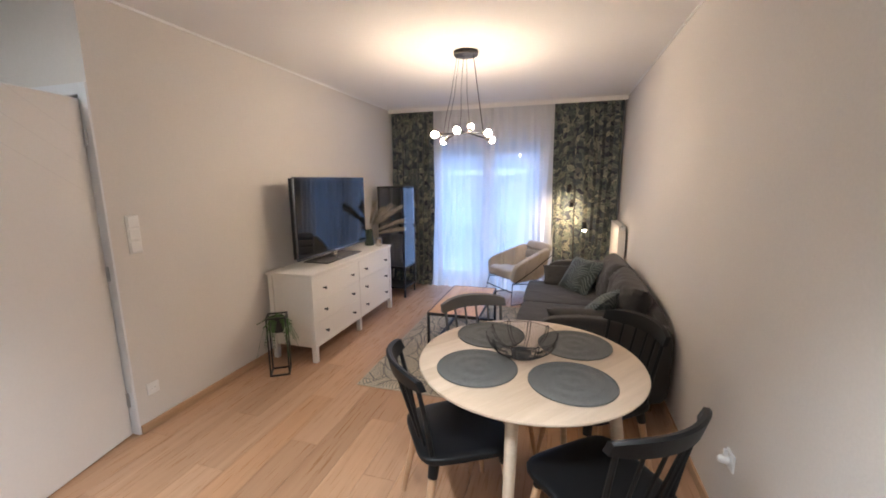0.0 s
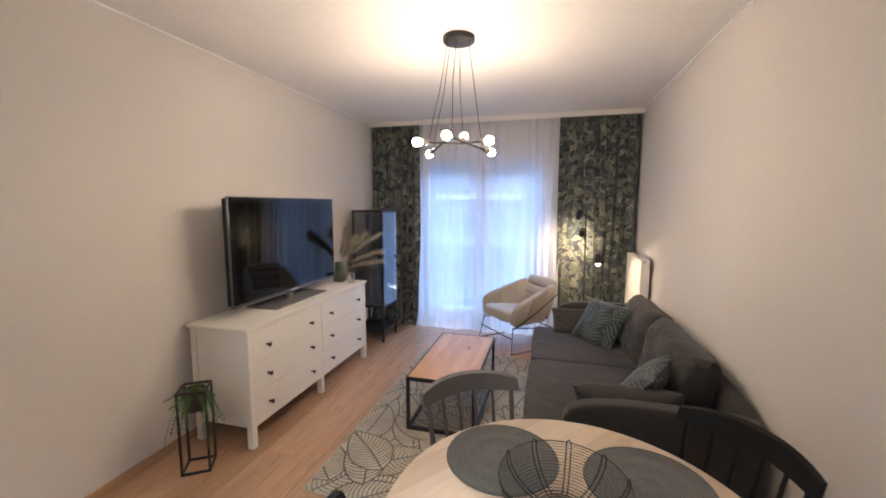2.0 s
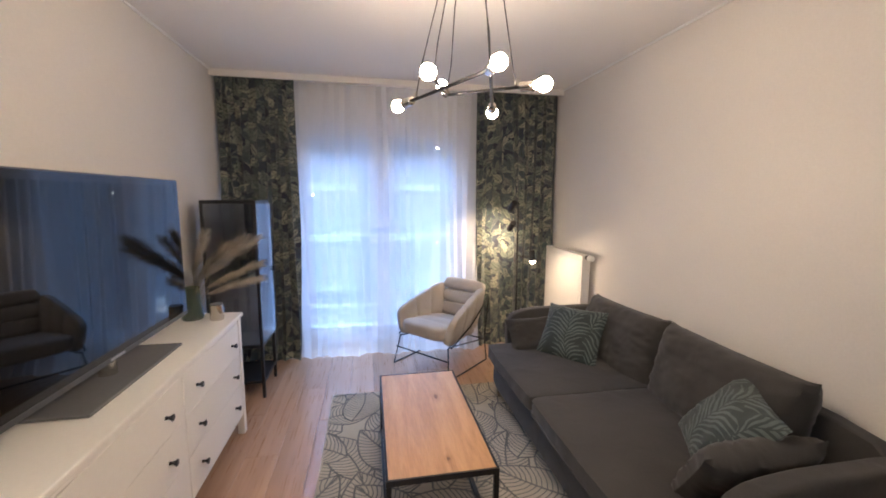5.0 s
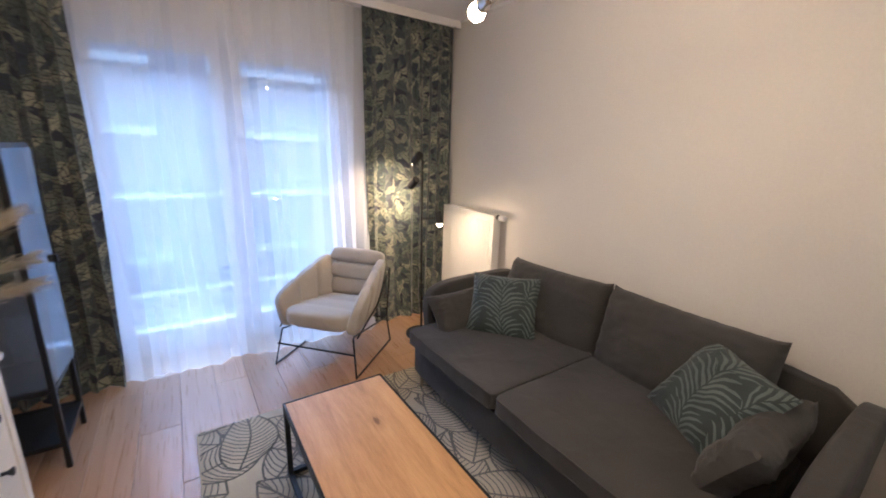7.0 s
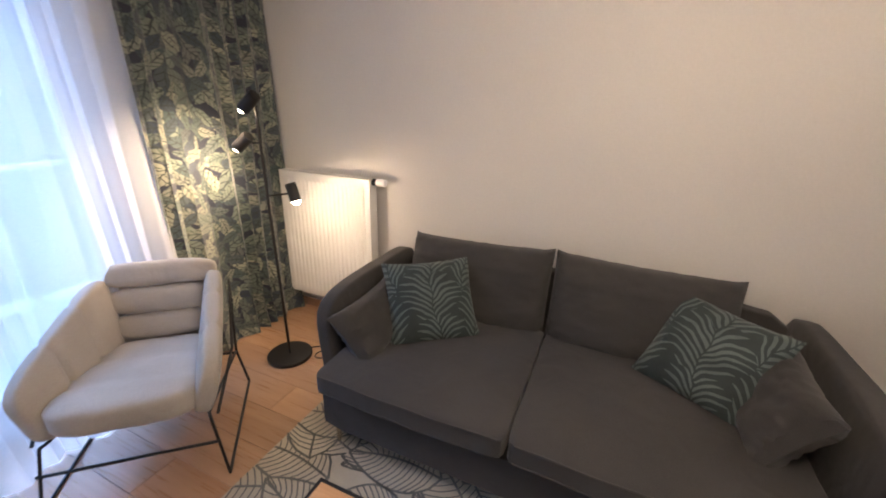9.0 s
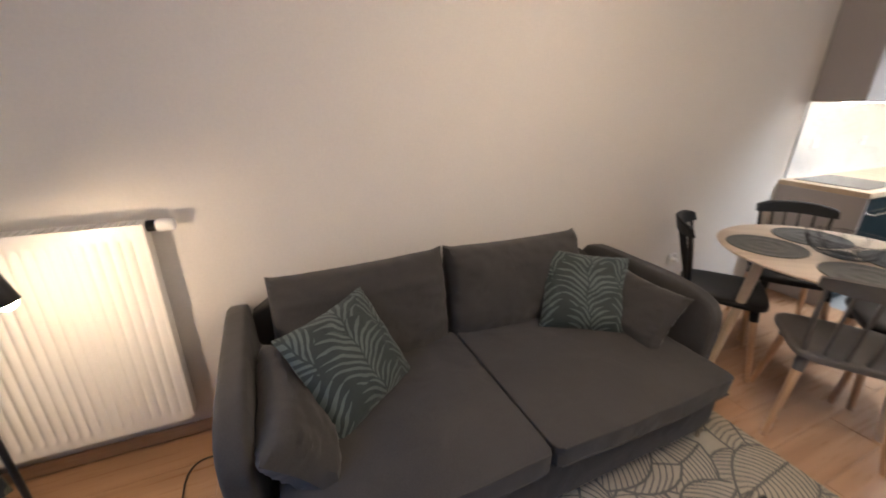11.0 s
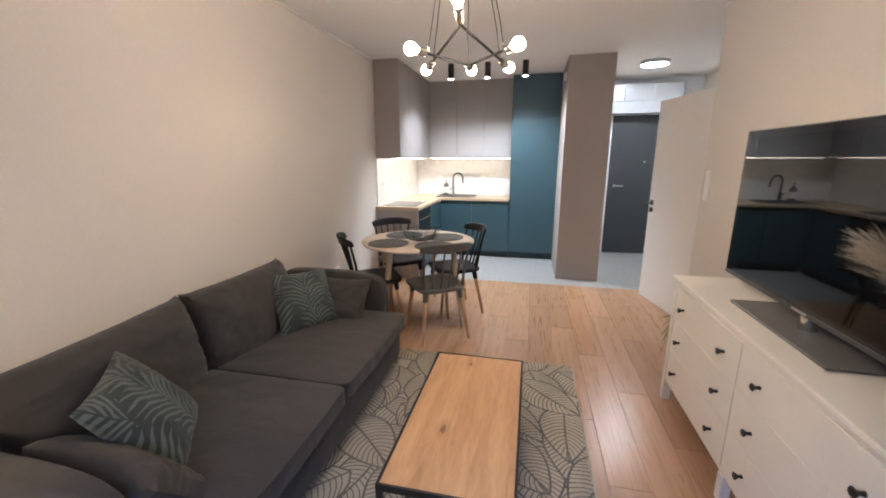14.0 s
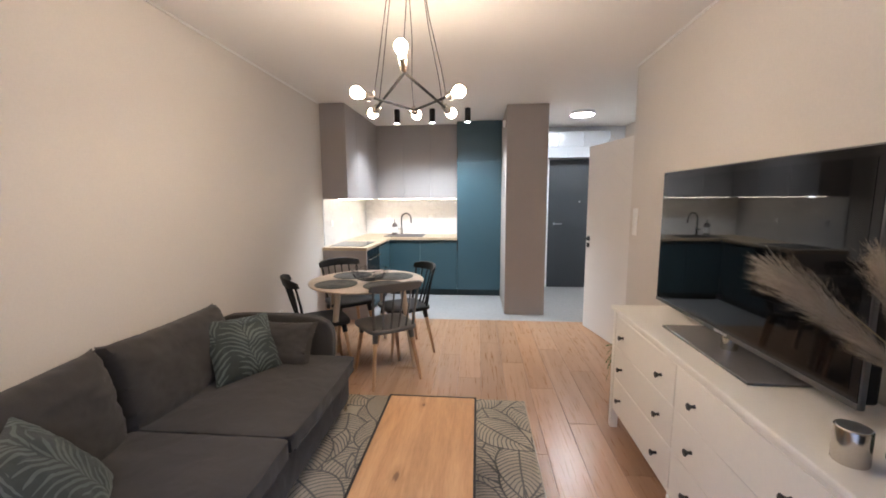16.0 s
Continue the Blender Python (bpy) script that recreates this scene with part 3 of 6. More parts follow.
floor = structure("floor", boxed((XL + 0.0005, Y_TILE, -0.08), (XR + 0.1, YW + 0.3, -0.012)), CABLE, "subfloor under oak laminate planks")
structure("tile_floor", boxed((XH - 0.1, YE - 0.1, -0.08), (XR + 0.1, Y_TILE, -0.001)), CONCRETE, "smooth grey concrete-look floor tile", "floor")
structure("ceiling", boxed((XH - 0.2, YK - 0.3, H), (XR + 0.2, YW + 0.3, H + 0.15)), CEILING, "plain white painted ceiling")
structure("wall_right", boxed((XR, YK - 0.2, -0.05), (XR + 0.2, YW + 0.3, H)), PLASTER, "warm off-white painted plaster wall", "wall")
structure("wall_left", boxed((XL - 0.16, Y_HALL + 0.14, -0.05), (XL, YW + 0.3, H)), PLASTER, "warm off-white painted plaster wall", "wall")
wall = bmesh.new()
WX0, WX1, WZ0, WZ1 = -0.70, 1.04, 0.02, 2.24
for lo, hi in (((XL, YW, -0.05), (WX0, YW + 0.3, H)), ((WX1, YW, -0.05), (XR, YW + 0.3, H)), ((WX0, YW, WZ1), (WX1, YW + 0.3, H)), ((WX0, YW, -0.05), (WX1, YW + 0.3, WZ0))):
    box(wall, lo, hi)
structure("wall_window", wall, REVEAL, "white plaster wall round the balcony door", "wall")
wall = bmesh.new()
DX0, DX1, DZ = -2.19, -1.34, 2.06
for lo, hi in (((XH, Y_HALL, -0.05), (DX0, Y_HALL + 0.14, H)), ((DX0, Y_HALL, DZ), (DX1, Y_HALL + 0.14, H)), ((DX1, Y_HALL, -0.05), (XL, Y_HALL + 0.14, H))):
    box(wall, lo, hi)
structure("wall_hall_door", wall, PLASTER, "hallway wall with an interior doorway", "wall")
structure("wall_hall_side", boxed((XH - 0.15, YE - 0.2, -0.05), (XH, Y_HALL + 0.2, H)), PLASTER, "pale painted hallway side wall", "wall")
structure("wall_bedroom", boxed((XH - 0.15, Y_HALL + 1.3, -0.05), (XL - 0.16, Y_HALL + 1.4, H)), PLASTER, "plain wall closing the room behind the door", "wall")
structure("wall_bedroom_side", boxed((XH - 0.15, Y_HALL + 0.2, -0.05), (XH, Y_HALL + 1.3, H)), PLASTER, "plain side wall behind the door", "wall")
structure("floor_bedroom", boxed((XH - 0.1, Y_TILE, -0.08), (XL, Y_HALL + 1.4, -0.002)), SKIRTING_WOOD, "wooden floor behind the interior doorway", "floor")
structure("wall_kitchen", boxed((-0.80, YK - 0.2, -0.05), (XR, YK, H)), PLASTER, "plain kitchen back wall", "wall")
wall = bmesh.new()
EX0, EX1, EZ = -2.02, -1.06, 2.10
for lo, hi in (((XH, YE - 0.2, -0.05), (EX0, YE, H)), ((EX1, YE - 0.2, -0.05), (-0.70, YE, H)), ((EX0, YE - 0.2, EZ), (EX1, YE, H))):
    box(wall, lo, hi)
structure("wall_entrance", wall, FRAME_WHITE, "white hallway wall round the entrance door", "wall")
structure("wall_column", boxed((-0.755, YK - 0.1, -0.03), (-0.255, 0.96, H), 0.004), COLUMN, "taupe painted wall pier between kitchen and hallway", "wall")

base = bmesh.new()
for lo, hi in (((XL, Y_HALL, 0), (XL + 0.014, YW, 0.06)), ((XR - 0.014, 1.40, 0), (XR, YW, 0.06))):
    box(base, lo, hi, 0.004)
structure("baseboard", base, SKIRTING_WOOD, "low oak skirting along the walls", "baseboard")
seal = bmesh.new()
box(seal, (XL, Y_HALL, H - 0.013), (XL + 0.012, YW, H - 0.001))
box(seal, (XR - 0.012, 1.3, H - 0.013), (XR, YW, H - 0.001))
structure("trim_ceiling", seal, WHITE_PLASTIC, "thin acrylic bead where wall meets ceiling", "trim")
structure("trim_curtain_box", boxed((XL, 6.18, 2.545), (XR, 6.20, H)), CEILING, "white pelmet board hiding the curtain rail", "trim")

# balcony door with two glazed leaves
win = tagged(part("window_1", boxed((WX0, YW + 0.06, WZ1 - 0.05), (WX1, YW + 0.13, WZ1), 0.004), FRAME_WHITE), "white plastic balcony door with two glazed leaves", "window", kind="structure")
for lo, hi in (((WX0, YW + 0.06, WZ0), (WX0 + 0.05, YW + 0.13, WZ1 - 0.05)), ((WX1 - 0.05, YW + 0.06, WZ0), (WX1, YW + 0.13, WZ1 - 0.05)), ((WX0 + 0.05, YW + 0.06, WZ0), (WX1 - 0.05, YW + 0.13, WZ0 + 0.05))):
    part("window_frame", boxed(lo, hi, 0.004), FRAME_WHITE, win)
for x0, x1 in ((WX0 + 0.05, 0.172), (0.176, WX1 - 0.05)):
    sash = bmesh.new()
    for lo, hi in (((x0, YW + 0.05, 0.08), (x0 + 0.09, YW + 0.12, 2.185)), ((x1 - 0.09, YW + 0.05, 0.08), (x1, YW + 0.12, 2.185)), ((x0 + 0.09, YW + 0.05, 2.105), (x1 - 0.09, YW + 0.12, 2.185)), ((x0 + 0.09, YW + 0.05, 0.08), (x1 - 0.09, YW + 0.12, 0.18))):
        box(sash, lo, hi, 0.004)
    leaf = part("sash", sash, FRAME_WHITE, win)
    pane = part("pane", boxed((x0 + 0.085, YW + 0.08, 0.175), (x1 - 0.085, YW + 0.09, 2.11)), PANE, leaf, "clear glass pane")
    pane.visible_shadow = False
part("handle", boxed((0.16, YW + 0.0, 1.0), (0.19, YW + 0.049, 1.13), 0.008), FRAME_WHITE, win, "white door handle")

# interior door, open into the hallway
frame_bm = bmesh.new()
for lo, hi in (((DX1 - 0.005, Y_HALL - 0.012, 0), (DX1 + 0.0645, Y_HALL + 0.15, DZ + 0.06)), ((DX0 - 0.03, Y_HALL - 0.012, 0), (DX0 + 0.03, Y_HALL + 0.15, DZ + 0.06)), ((DX0 + 0.03, Y_HALL - 0.012, DZ), (DX1 - 0.005, Y_HALL + 0.15, DZ + 0.06))):
    box(frame_bm, lo, hi, 0.004)
structure("trim_door_frame", frame_bm, CASING, "white door casing round the doorway", "trim")
door = thing("door_1", basis((-1.325, Y_HALL - 0.02, 0), Vector((0.215, -0.9766, 0)), Vector((0.9766, 0.215, 0)), Vector((0, 0, 1))), "open white interior door with engraved chevron lines", "door")
door["kind"] = "structure"
DW, DH = 0.885, 2.035
part("leaf", boxed((0.0, -0.04, 0.008), (DW, 0.0, DH), 0.003), DOOR_WHITE, door)
GROOVE = mottled("engraved_line", (0.65, 0.62, 0.595), 0.6, 60, 2, 0.03, 0.0)
groove = bmesh.new()
for z in (1.83, 1.68, 1.53):
    for side in (-1, 1):
        a, b = Vector((0.04, 0.0005, z)), Vector((DW / 2, 0.0005, z + 0.26))
        if side == 1:
            a.x, b.x = DW - 0.04, DW / 2
        d = (b - a).normalized() * 0.0016
        n = Vector((-d.z, 0, d.x))
        groove.faces.new([groove.verts.new(p) for p in (a - n, b - n, b + n, a + n)])
part("groove", groove, GROOVE, door, "fine engraved chevron lines")
for z in (0.24, 1.05, 1.83):
    part("hinge", tubed([(0.002, 0.008, z - 0.045), (0.002, 0.008, z + 0.045)], 0.008), SILVER, door, "steel hinge")
for y0, y1 in ((0.0, 0.05), (-0.04, -0.09)):
    hd = bmesh.new()
    tube(hd, [(DW - 0.06, y0, 1.03), (DW - 0.06, y1, 1.03), (DW - 0.17, y1, 1.03)], 0.009)
    box(hd, (DW - 0.085, min(y0, y0 + (y1 - y0) * 0.2), 1.005), (DW - 0.035, max(y0, y0 + (y1 - y0) * 0.2), 1.055), 0.003)
    box(hd, (DW - 0.085, min(y0, y0 + (y1 - y0) * 0.2), 0.93), (DW - 0.035, max(y0, y0 + (y1 - y0) * 0.2), 0.98), 0.003)
    part("handle", hd, BLACK_METAL, door, "black lever handle with keyhole plate")

# entrance door and hall cupboard
entrance = thing("door_2", pose(EX0, YE - 0.05, 0), "closed anthracite entrance door with spyhole", "door")
entrance["kind"] = "structure"
part("leaf", boxed((0.0, -0.06, 0.0), (EX1 - EX0, 0.035, EZ), 0.004), ANTHRACITE, entrance)
part("spyhole", tubed([(0.46, 0.034, 1.42), (0.46, 0.046, 1.42)], 0.013, 12), SILVER, entrance, "small steel spyhole")
hd = bmesh.new()
tube(hd, [(0.86, 0.03, 1.06), (0.86, 0.085, 1.06), (0.74, 0.085, 1.06)], 0.009)
box(hd, (0.845, 0.03, 1.04), (0.875, 0.04, 1.08), 0.004)
part("handle", hd, SILVER, entrance, "steel lever handle")
cup = thing("hall_cupboard", pose(-1.93, YE + 0.002, 2.105), "white glossy overhead cupboard above the entrance door", "cupboard")
GLOSS_WHITE = mottled("white_gloss", (0.50, 0.52, 0.56), 0.2, 40, 1, 0.02, 0.0)
part("body", boxed((0.0, 0.0, 0.0), (1.17, 0.20, 0.40), 0.003), GLOSS_WHITE, cup)
for x0, x1 in ((0.01, 0.39), (0.394, 0.78), (0.784, 1.16)):
    part("door", boxed((x0, 0.202, 0.165), (x1, 0.22, 0.39), 0.003), GLOSS_WHITE, cup)

# ---- outside: balcony and the house across ----
slab = boxed((-4.0, YW + 0.3, -0.25), (5.0, 8.1, -0.02))
structure("balcony_floor", slab, CONCRETE_OUT, "grey concrete balcony floor", "balcony")
structure("ground", boxed((-300, 8.1, -7.6), (300, 400, -7.5)), CONCRETE_OUT, "dusky ground far below the balcony")
rail = thing("balcony_railing", pose(0, 8.0, -0.02), "dark steel balcony railing with pale panels", "railing")
part("top_rail", boxed((-3.8, -0.035, 0.98), (4.8, 0.035, 1.02), 0.005), SILVER, rail)
for k in range(8):
    x = -3.7 + 1.2 * k
    part("post", boxed((x - 0.02, -0.02, 0), (x + 0.02, 0.02, 0.98)), BLACK_METAL, rail)
    if k < 7:
        part("panel", boxed((x + 0.03, -0.006, 0.08), (x + 1.17, 0.006, 0.92)), RAIL_GLASS, rail, "frosted pale panel")

house = thing("apartment_building", pose(0, 27.0, -7.5), "grey apartment building across the yard with lit balconies", "building")
FW = 46.0
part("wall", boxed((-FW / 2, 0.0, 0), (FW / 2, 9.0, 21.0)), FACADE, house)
part("roof", boxed((-FW / 2 - 0.3, -0.3, 21.0), (FW / 2 + 0.3, 9.3, 21.4), 0.02), SLAB_EDGE, house)
for s in range(7):
    z = 0.65 + 2.9 * s
    for k in range(6):
        x = -20.4 + 7.4 * k
        bal = part("balcony", boxed((x - 0.4, -1.6, z), (x + 4.9, -0.002, z + 0.36), 0.02), SLAB_EDGE, house, "pale balcony slab")
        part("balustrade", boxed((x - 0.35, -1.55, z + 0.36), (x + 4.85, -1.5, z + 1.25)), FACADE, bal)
        lit = (s * 5 + k * 3) % 11 == 1
        for q in range(2):
            part("window", boxed((x + 0.4 + 2.3 * q, -0.03, z + 0.35), (x + 2.3 + 2.3 * q, 0.05, z + 2.5), 0.02), LIT_WINDOW if (lit and q == 0) else FACADE_DARK, house)
        if (s + k) % 2 == 0:
            part("balcony_light", turned([(0, -0.06), (0.08, -0.03), (0.08, 0.03), (0, 0.06)], 10, (x + 2.4, -0.4, z + 2.62)), FAR_LAMP, house, "small glowing balcony light")

# ---- curtains ----


def drape(name, x0, x1, top, bottom, y, folds, deep, mat, label, wander=0.3, spread=0.0, seed=0.0, foot=0.0, lean=0.0):
    """A hanging cloth; lean: how far the hem swings into the room."""
    bm = bmesh.new()
    uv = bm.loops.layers.uv.new("uv")
    nx, nz = folds * 14, 26
    grid = []
    stretch = 1.7
    for j in range(nz + 1):
        v = j / nz
        z = bottom + (top - bottom) * v
        row = []
        for i in range(nx + 1):
            u = i / nx
            wob = noise.noise(Vector((u * folds * 0.45 + seed, v * 0.8, seed)))
            ph = 2 * math.pi * (folds * u + wander * wob)
            amp = deep * (0.75 + 0.5 * noise.noise(Vector((u * folds * 0.7, 5 + seed, v * 0.5)))) * (0.55 + 0.45 * (1 - v))
            wide = 1 + spread * (1 - v) ** 2
            x = (x0 + x1) / 2 + (u - 0.5) * (x1 - x0) * wide + 0.25 * deep * math.sin(2 * ph)
            yy = y - lean * (1 - v) ** 1.3 + amp * math.sin(ph) - foot * max(0, 0.06 - v) * (1 + noise.noise(Vector((u * 9, seed, 0))))
            row.append((bm.verts.new((x, yy, z + (0.012 * noise.noise(Vector((u * 12, seed, 2))) if j == 0 else 0))), u * abs(x1 - x0) * stretch, z))
        grid.append(row)
    for j in range(nz):
        for i in range(nx):
            q = (grid[j][i], grid[j][i + 1], grid[j + 1][i + 1], grid[j + 1][i])
            f = bm.faces.new([p[0] for p in q])
            for lp, p in zip(f.loops, q):
                lp[uv].uv = (p[1] + seed, p[2])
    return tagged(part(name, bm, mat), label, "curtain", "curtains at the balcony door")


drape("curtain", XL + 0.02, -0.60, 2.57, 0.006, 6.258, 6, 0.04, CURTAIN, "heavy dark leaf-print curtain hanging to the floor", seed=1.0, foot=1.2, wander=0.9, lean=0.07)
drape("curtain", 1.10, XR - 0.03, 2.57, 0.006, 6.258, 7, 0.04, CURTAIN, "heavy dark leaf-print curtain lit by the floor lamp", seed=4.0, foot=0.4, wander=0.9, lean=0.05)
drape("sheer_curtain", -0.64, 1.13, 2.57, 0.008, 6.335, 15, 0.026, SHEER, "sheer white voile curtain over the balcony door", wander=0.8, seed=8.0, foot=1.0, lean=0.155)

# ---- tv wall ----


def dresser():
    y0, y1, xb, xf, h = 3.395, 5.005, -1.225, -0.775, 0.80
    t = thing("dresser", pose(xb, y0, 0), "white wooden six-drawer dresser with black knobs", "dresser")
    w, d = y1 - y0, xf - xb
    part("top", boxed((-0.005, -0.018, h - 0.024), (d + 0.012, w + 0.018, h), 0.006), WHITE, t)
    body = bmesh.new()
    box(body, (0.01, 0.012, 0.135), (d - 0.03, w - 0.012, h - 0.0242), 0.003)
    part("body", body, WHITE, t)
    for lo, hi in (((d - 0.0298, 0.045, h - 0.05), (d - 0.006, w - 0.045, h - 0.0242)), ((d - 0.0298, 0.045, 0.135), (d - 0.006, w - 0.045, 0.155)), ((d - 0.0298, w / 2 - 0.018, 0.155), (d - 0.006, w / 2 + 0.018, h - 0.05))):
        part("face_rail", boxed(lo, hi, 0.002), WHITE, t)
    for yy in (0.0, w - 0.044):
        for xx in (0.0, d - 0.044):
            part("leg", boxed((xx, yy, 0), (xx + 0.044, yy + 0.044, h - 0.0242), 0.004), WHITE, t)
    part("leg", boxed((d - 0.044, w / 2 - 0.022, 0), (d, w / 2 + 0.022, 0.134), 0.004), WHITE, t)
    dh = (h - 0.05 - 0.155) / 3
    for c in range(2):
        a = 0.047 + c * (w / 2 - 0.028)
        b = a + w / 2 - 0.067
        for r in range(3):
            z = 0.155 + r * dh
            dr = part("drawer", boxed((d - 0.029, a, z + 0.001), (d - 0.004, b, z + dh - 0.001), 0.002), WHITE, t)
            for f in (0.17, 0.83):
                yk = a + (b - a) * f
                kn = turned([(0, 0), (0.008, 0.0), (0.006, 0.012), (0.010, 0.02), (0.0155, 0.027), (0.013, 0.03), (0, 0.031)], 14)
                bmesh.ops.transform(kn, matrix=pose(d - 0.004, yk, z + dh * 0.47, 0, 90, 0), verts=kn.verts[:])
                part("knob", kn, BLACK_METAL, dr, "small black cone knob")
    return t


dresser()


def television():
    y0, y1, x, z0, z1 = 3.512, 4.768, -0.985, 0.876, 1.617
    t = thing("television", pose(x, (y0 + y1) / 2, 0.80), "large black flat television on a glass pedestal", "television")
    w, a, b = (y1 - y0) / 2, z0 - 0.80, z1 - 0.80
    part("casing", boxed((-0.055, -w + 0.01, a + 0.01), (-0.0105, w - 0.01, b - 0.01), 0.012, 3), BLACK_PLASTIC, t)
    part("bezel", boxed((-0.01, -w, a), (0.008, w, b), 0.004), TV_EDGE, t, "thin silver frame edge")
    part("panel", boxed((0.0082, -w + 0.006, a + 0.02), (0.0105, w - 0.006, b - 0.006)), TV_BEZEL, t, "glossy black surround")
    part("screen", boxed((0.0107, -w + 0.034, a + 0.05), (0.0117, w - 0.034, b - 0.036)), TV_SCREEN, t, "switched-off dark screen")
    part("neck", tubed([(-0.03, 0, 0.014), (-0.03, 0, a + 0.06)], 0.032, 16), CHROME, t, "chrome neck")
    part("pedestal", boxed((-0.165, -0.33, 0.0), (0.105, 0.33, 0.013), 0.005), TV_BASE, t, "dark glass pedestal plate")
    part("lower_trim", boxed((0.0082, -w + 0.002, a + 0.001), (0.0125, w - 0.002, a + 0.0195), 0.001), TV_EDGE, t, "brushed grey lower trim")
    part("badge", boxed((0.0127, -0.045, a + 0.006), (0.0135, 0.045, a + 0.016)), SILVER, t)


television()


def plume(bm, start, end, droop, fat, seed, sprays=110, hairs=50):
    """Feathery pampas head: drooping sprays along a bent stem, each of many thin hairs."""
    rng = random.Random(seed)
    s, e = Vector(start), Vector(end)
    axis = (e - s).normalized()
    for k in range(sprays):
        u = (k + rng.random()) / sprays
        p = s.lerp(e, u) + Vector((0, 0, -droop * u * u))
        d = (axis + Vector((0, 0, -2 * droop * u))).normalized()
        out = Vector((rng.gauss(0, 1), rng.gauss(0, 1), rng.gauss(0, 1)))
        out = (out - d * out.dot(d)).normalized()
        ln = fat * (0.9 + 1.1 * rng.random()) * (math.sin(math.pi * (0.10 + 0.75 * u)) + 0.2)
        for h in range(hairs):
            f = rng.random()
            root = p + d * ln * 1.2 * f + out * ln * 0.36 * f + Vector((0, 0, -0.18 * ln * f * f))
            stray = Vector((rng.gauss(0, 1), rng.gauss(0, 1), rng.gauss(0, 1))) * 0.20
            aim = (d + out * 0.24 + stray + Vector((0, 0, -0.12))).normalized()
            hl = 0.018 + 0.022 * rng.random()
            tip = root + aim * hl + Vector((0, 0, -0.12 * hl))
            mid = root.lerp(tip, 0.5) + stray * 0.006
            side = d.cross(out) * 0.00035
            a, b, c = bm.verts.new(root - side), bm.verts.new(root + side), bm.verts.new(mid + side)
            bm.faces.new((a, b, c, bm.verts.new(mid - side)))
            bm.faces.new((bm.verts.new(mid - side), bm.verts.new(mid + side), bm.verts.new(tip)))


def vase():
    x, y = -1.005, 4.905
    t = thing("vase", pose(x, y, 0.80), "green glass vase on the dresser", "vase")
    part("glass_body", turned([(0, 0.002), (0.054, 0.002), (0.059, 0.008), (0.058, 0.022), (0.047, 0.13), (0.043, 0.192), (0.0445, 0.195), (0.040, 0.193), (0.044, 0.13), (0.054, 0.02), (0, 0.012)], 32), GREEN_GLASS, t)
    g = thing("pampas_grass", pose(x, y, 0.815), "dry beige pampas plumes standing in a glass vase", "dried grass")
    for i, (dx, dy, dz, lift) in enumerate(((0.245, -0.165, 0.46, 0.12), (0.30, -0.06, 0.49, 0.1), (0.295, 0.245, 0.47, 0.1), (0.285, 0.28, 0.30, 0.12), (0.285, 0.295, 0.20, 0.12), (0.10, -0.04, 0.50, 0.06))):
        mid = Vector((dx * 0.33, dy * 0.33, dz * 0.62))
        end = Vector((dx, dy, dz))
        part("stem", tubed([(0.01 * i - 0.02, 0.004, 0.0), mid * 0.5 + Vector((0, 0, 0.02)), mid, mid.lerp(end, 0.5)], 0.0018, 5), PAMPAS_STEM, g)
        bm = bmesh.new()
        plume(bm, mid * 0.62 + Vector((0, 0, 0.04)), end, 0.02 + lift * 0.25, 0.064 if i < 2 else 0.052, 10 + i)
        part("plume", bm, PAMPAS, g)


vase()
cup2 = thing("metal_tin", pose(-0.865, 4.88, 0.80), "polished steel cylinder tin with a flat lid", "tin")
part("tin_body", turned([(0, 0), (0.036, 0), (0.038, 0.003), (0.038, 0.092), (0.035, 0.095), (0.0335, 0.0935), (0, 0.0932)], 40), CHROME, cup2)
part("lid", turned([(0, 0.0934), (0.0330, 0.0936), (0.0335, 0.0955), (0.032, 0.0962), (0, 0.0964)], 40), SILVER, cup2, "brushed flat lid")


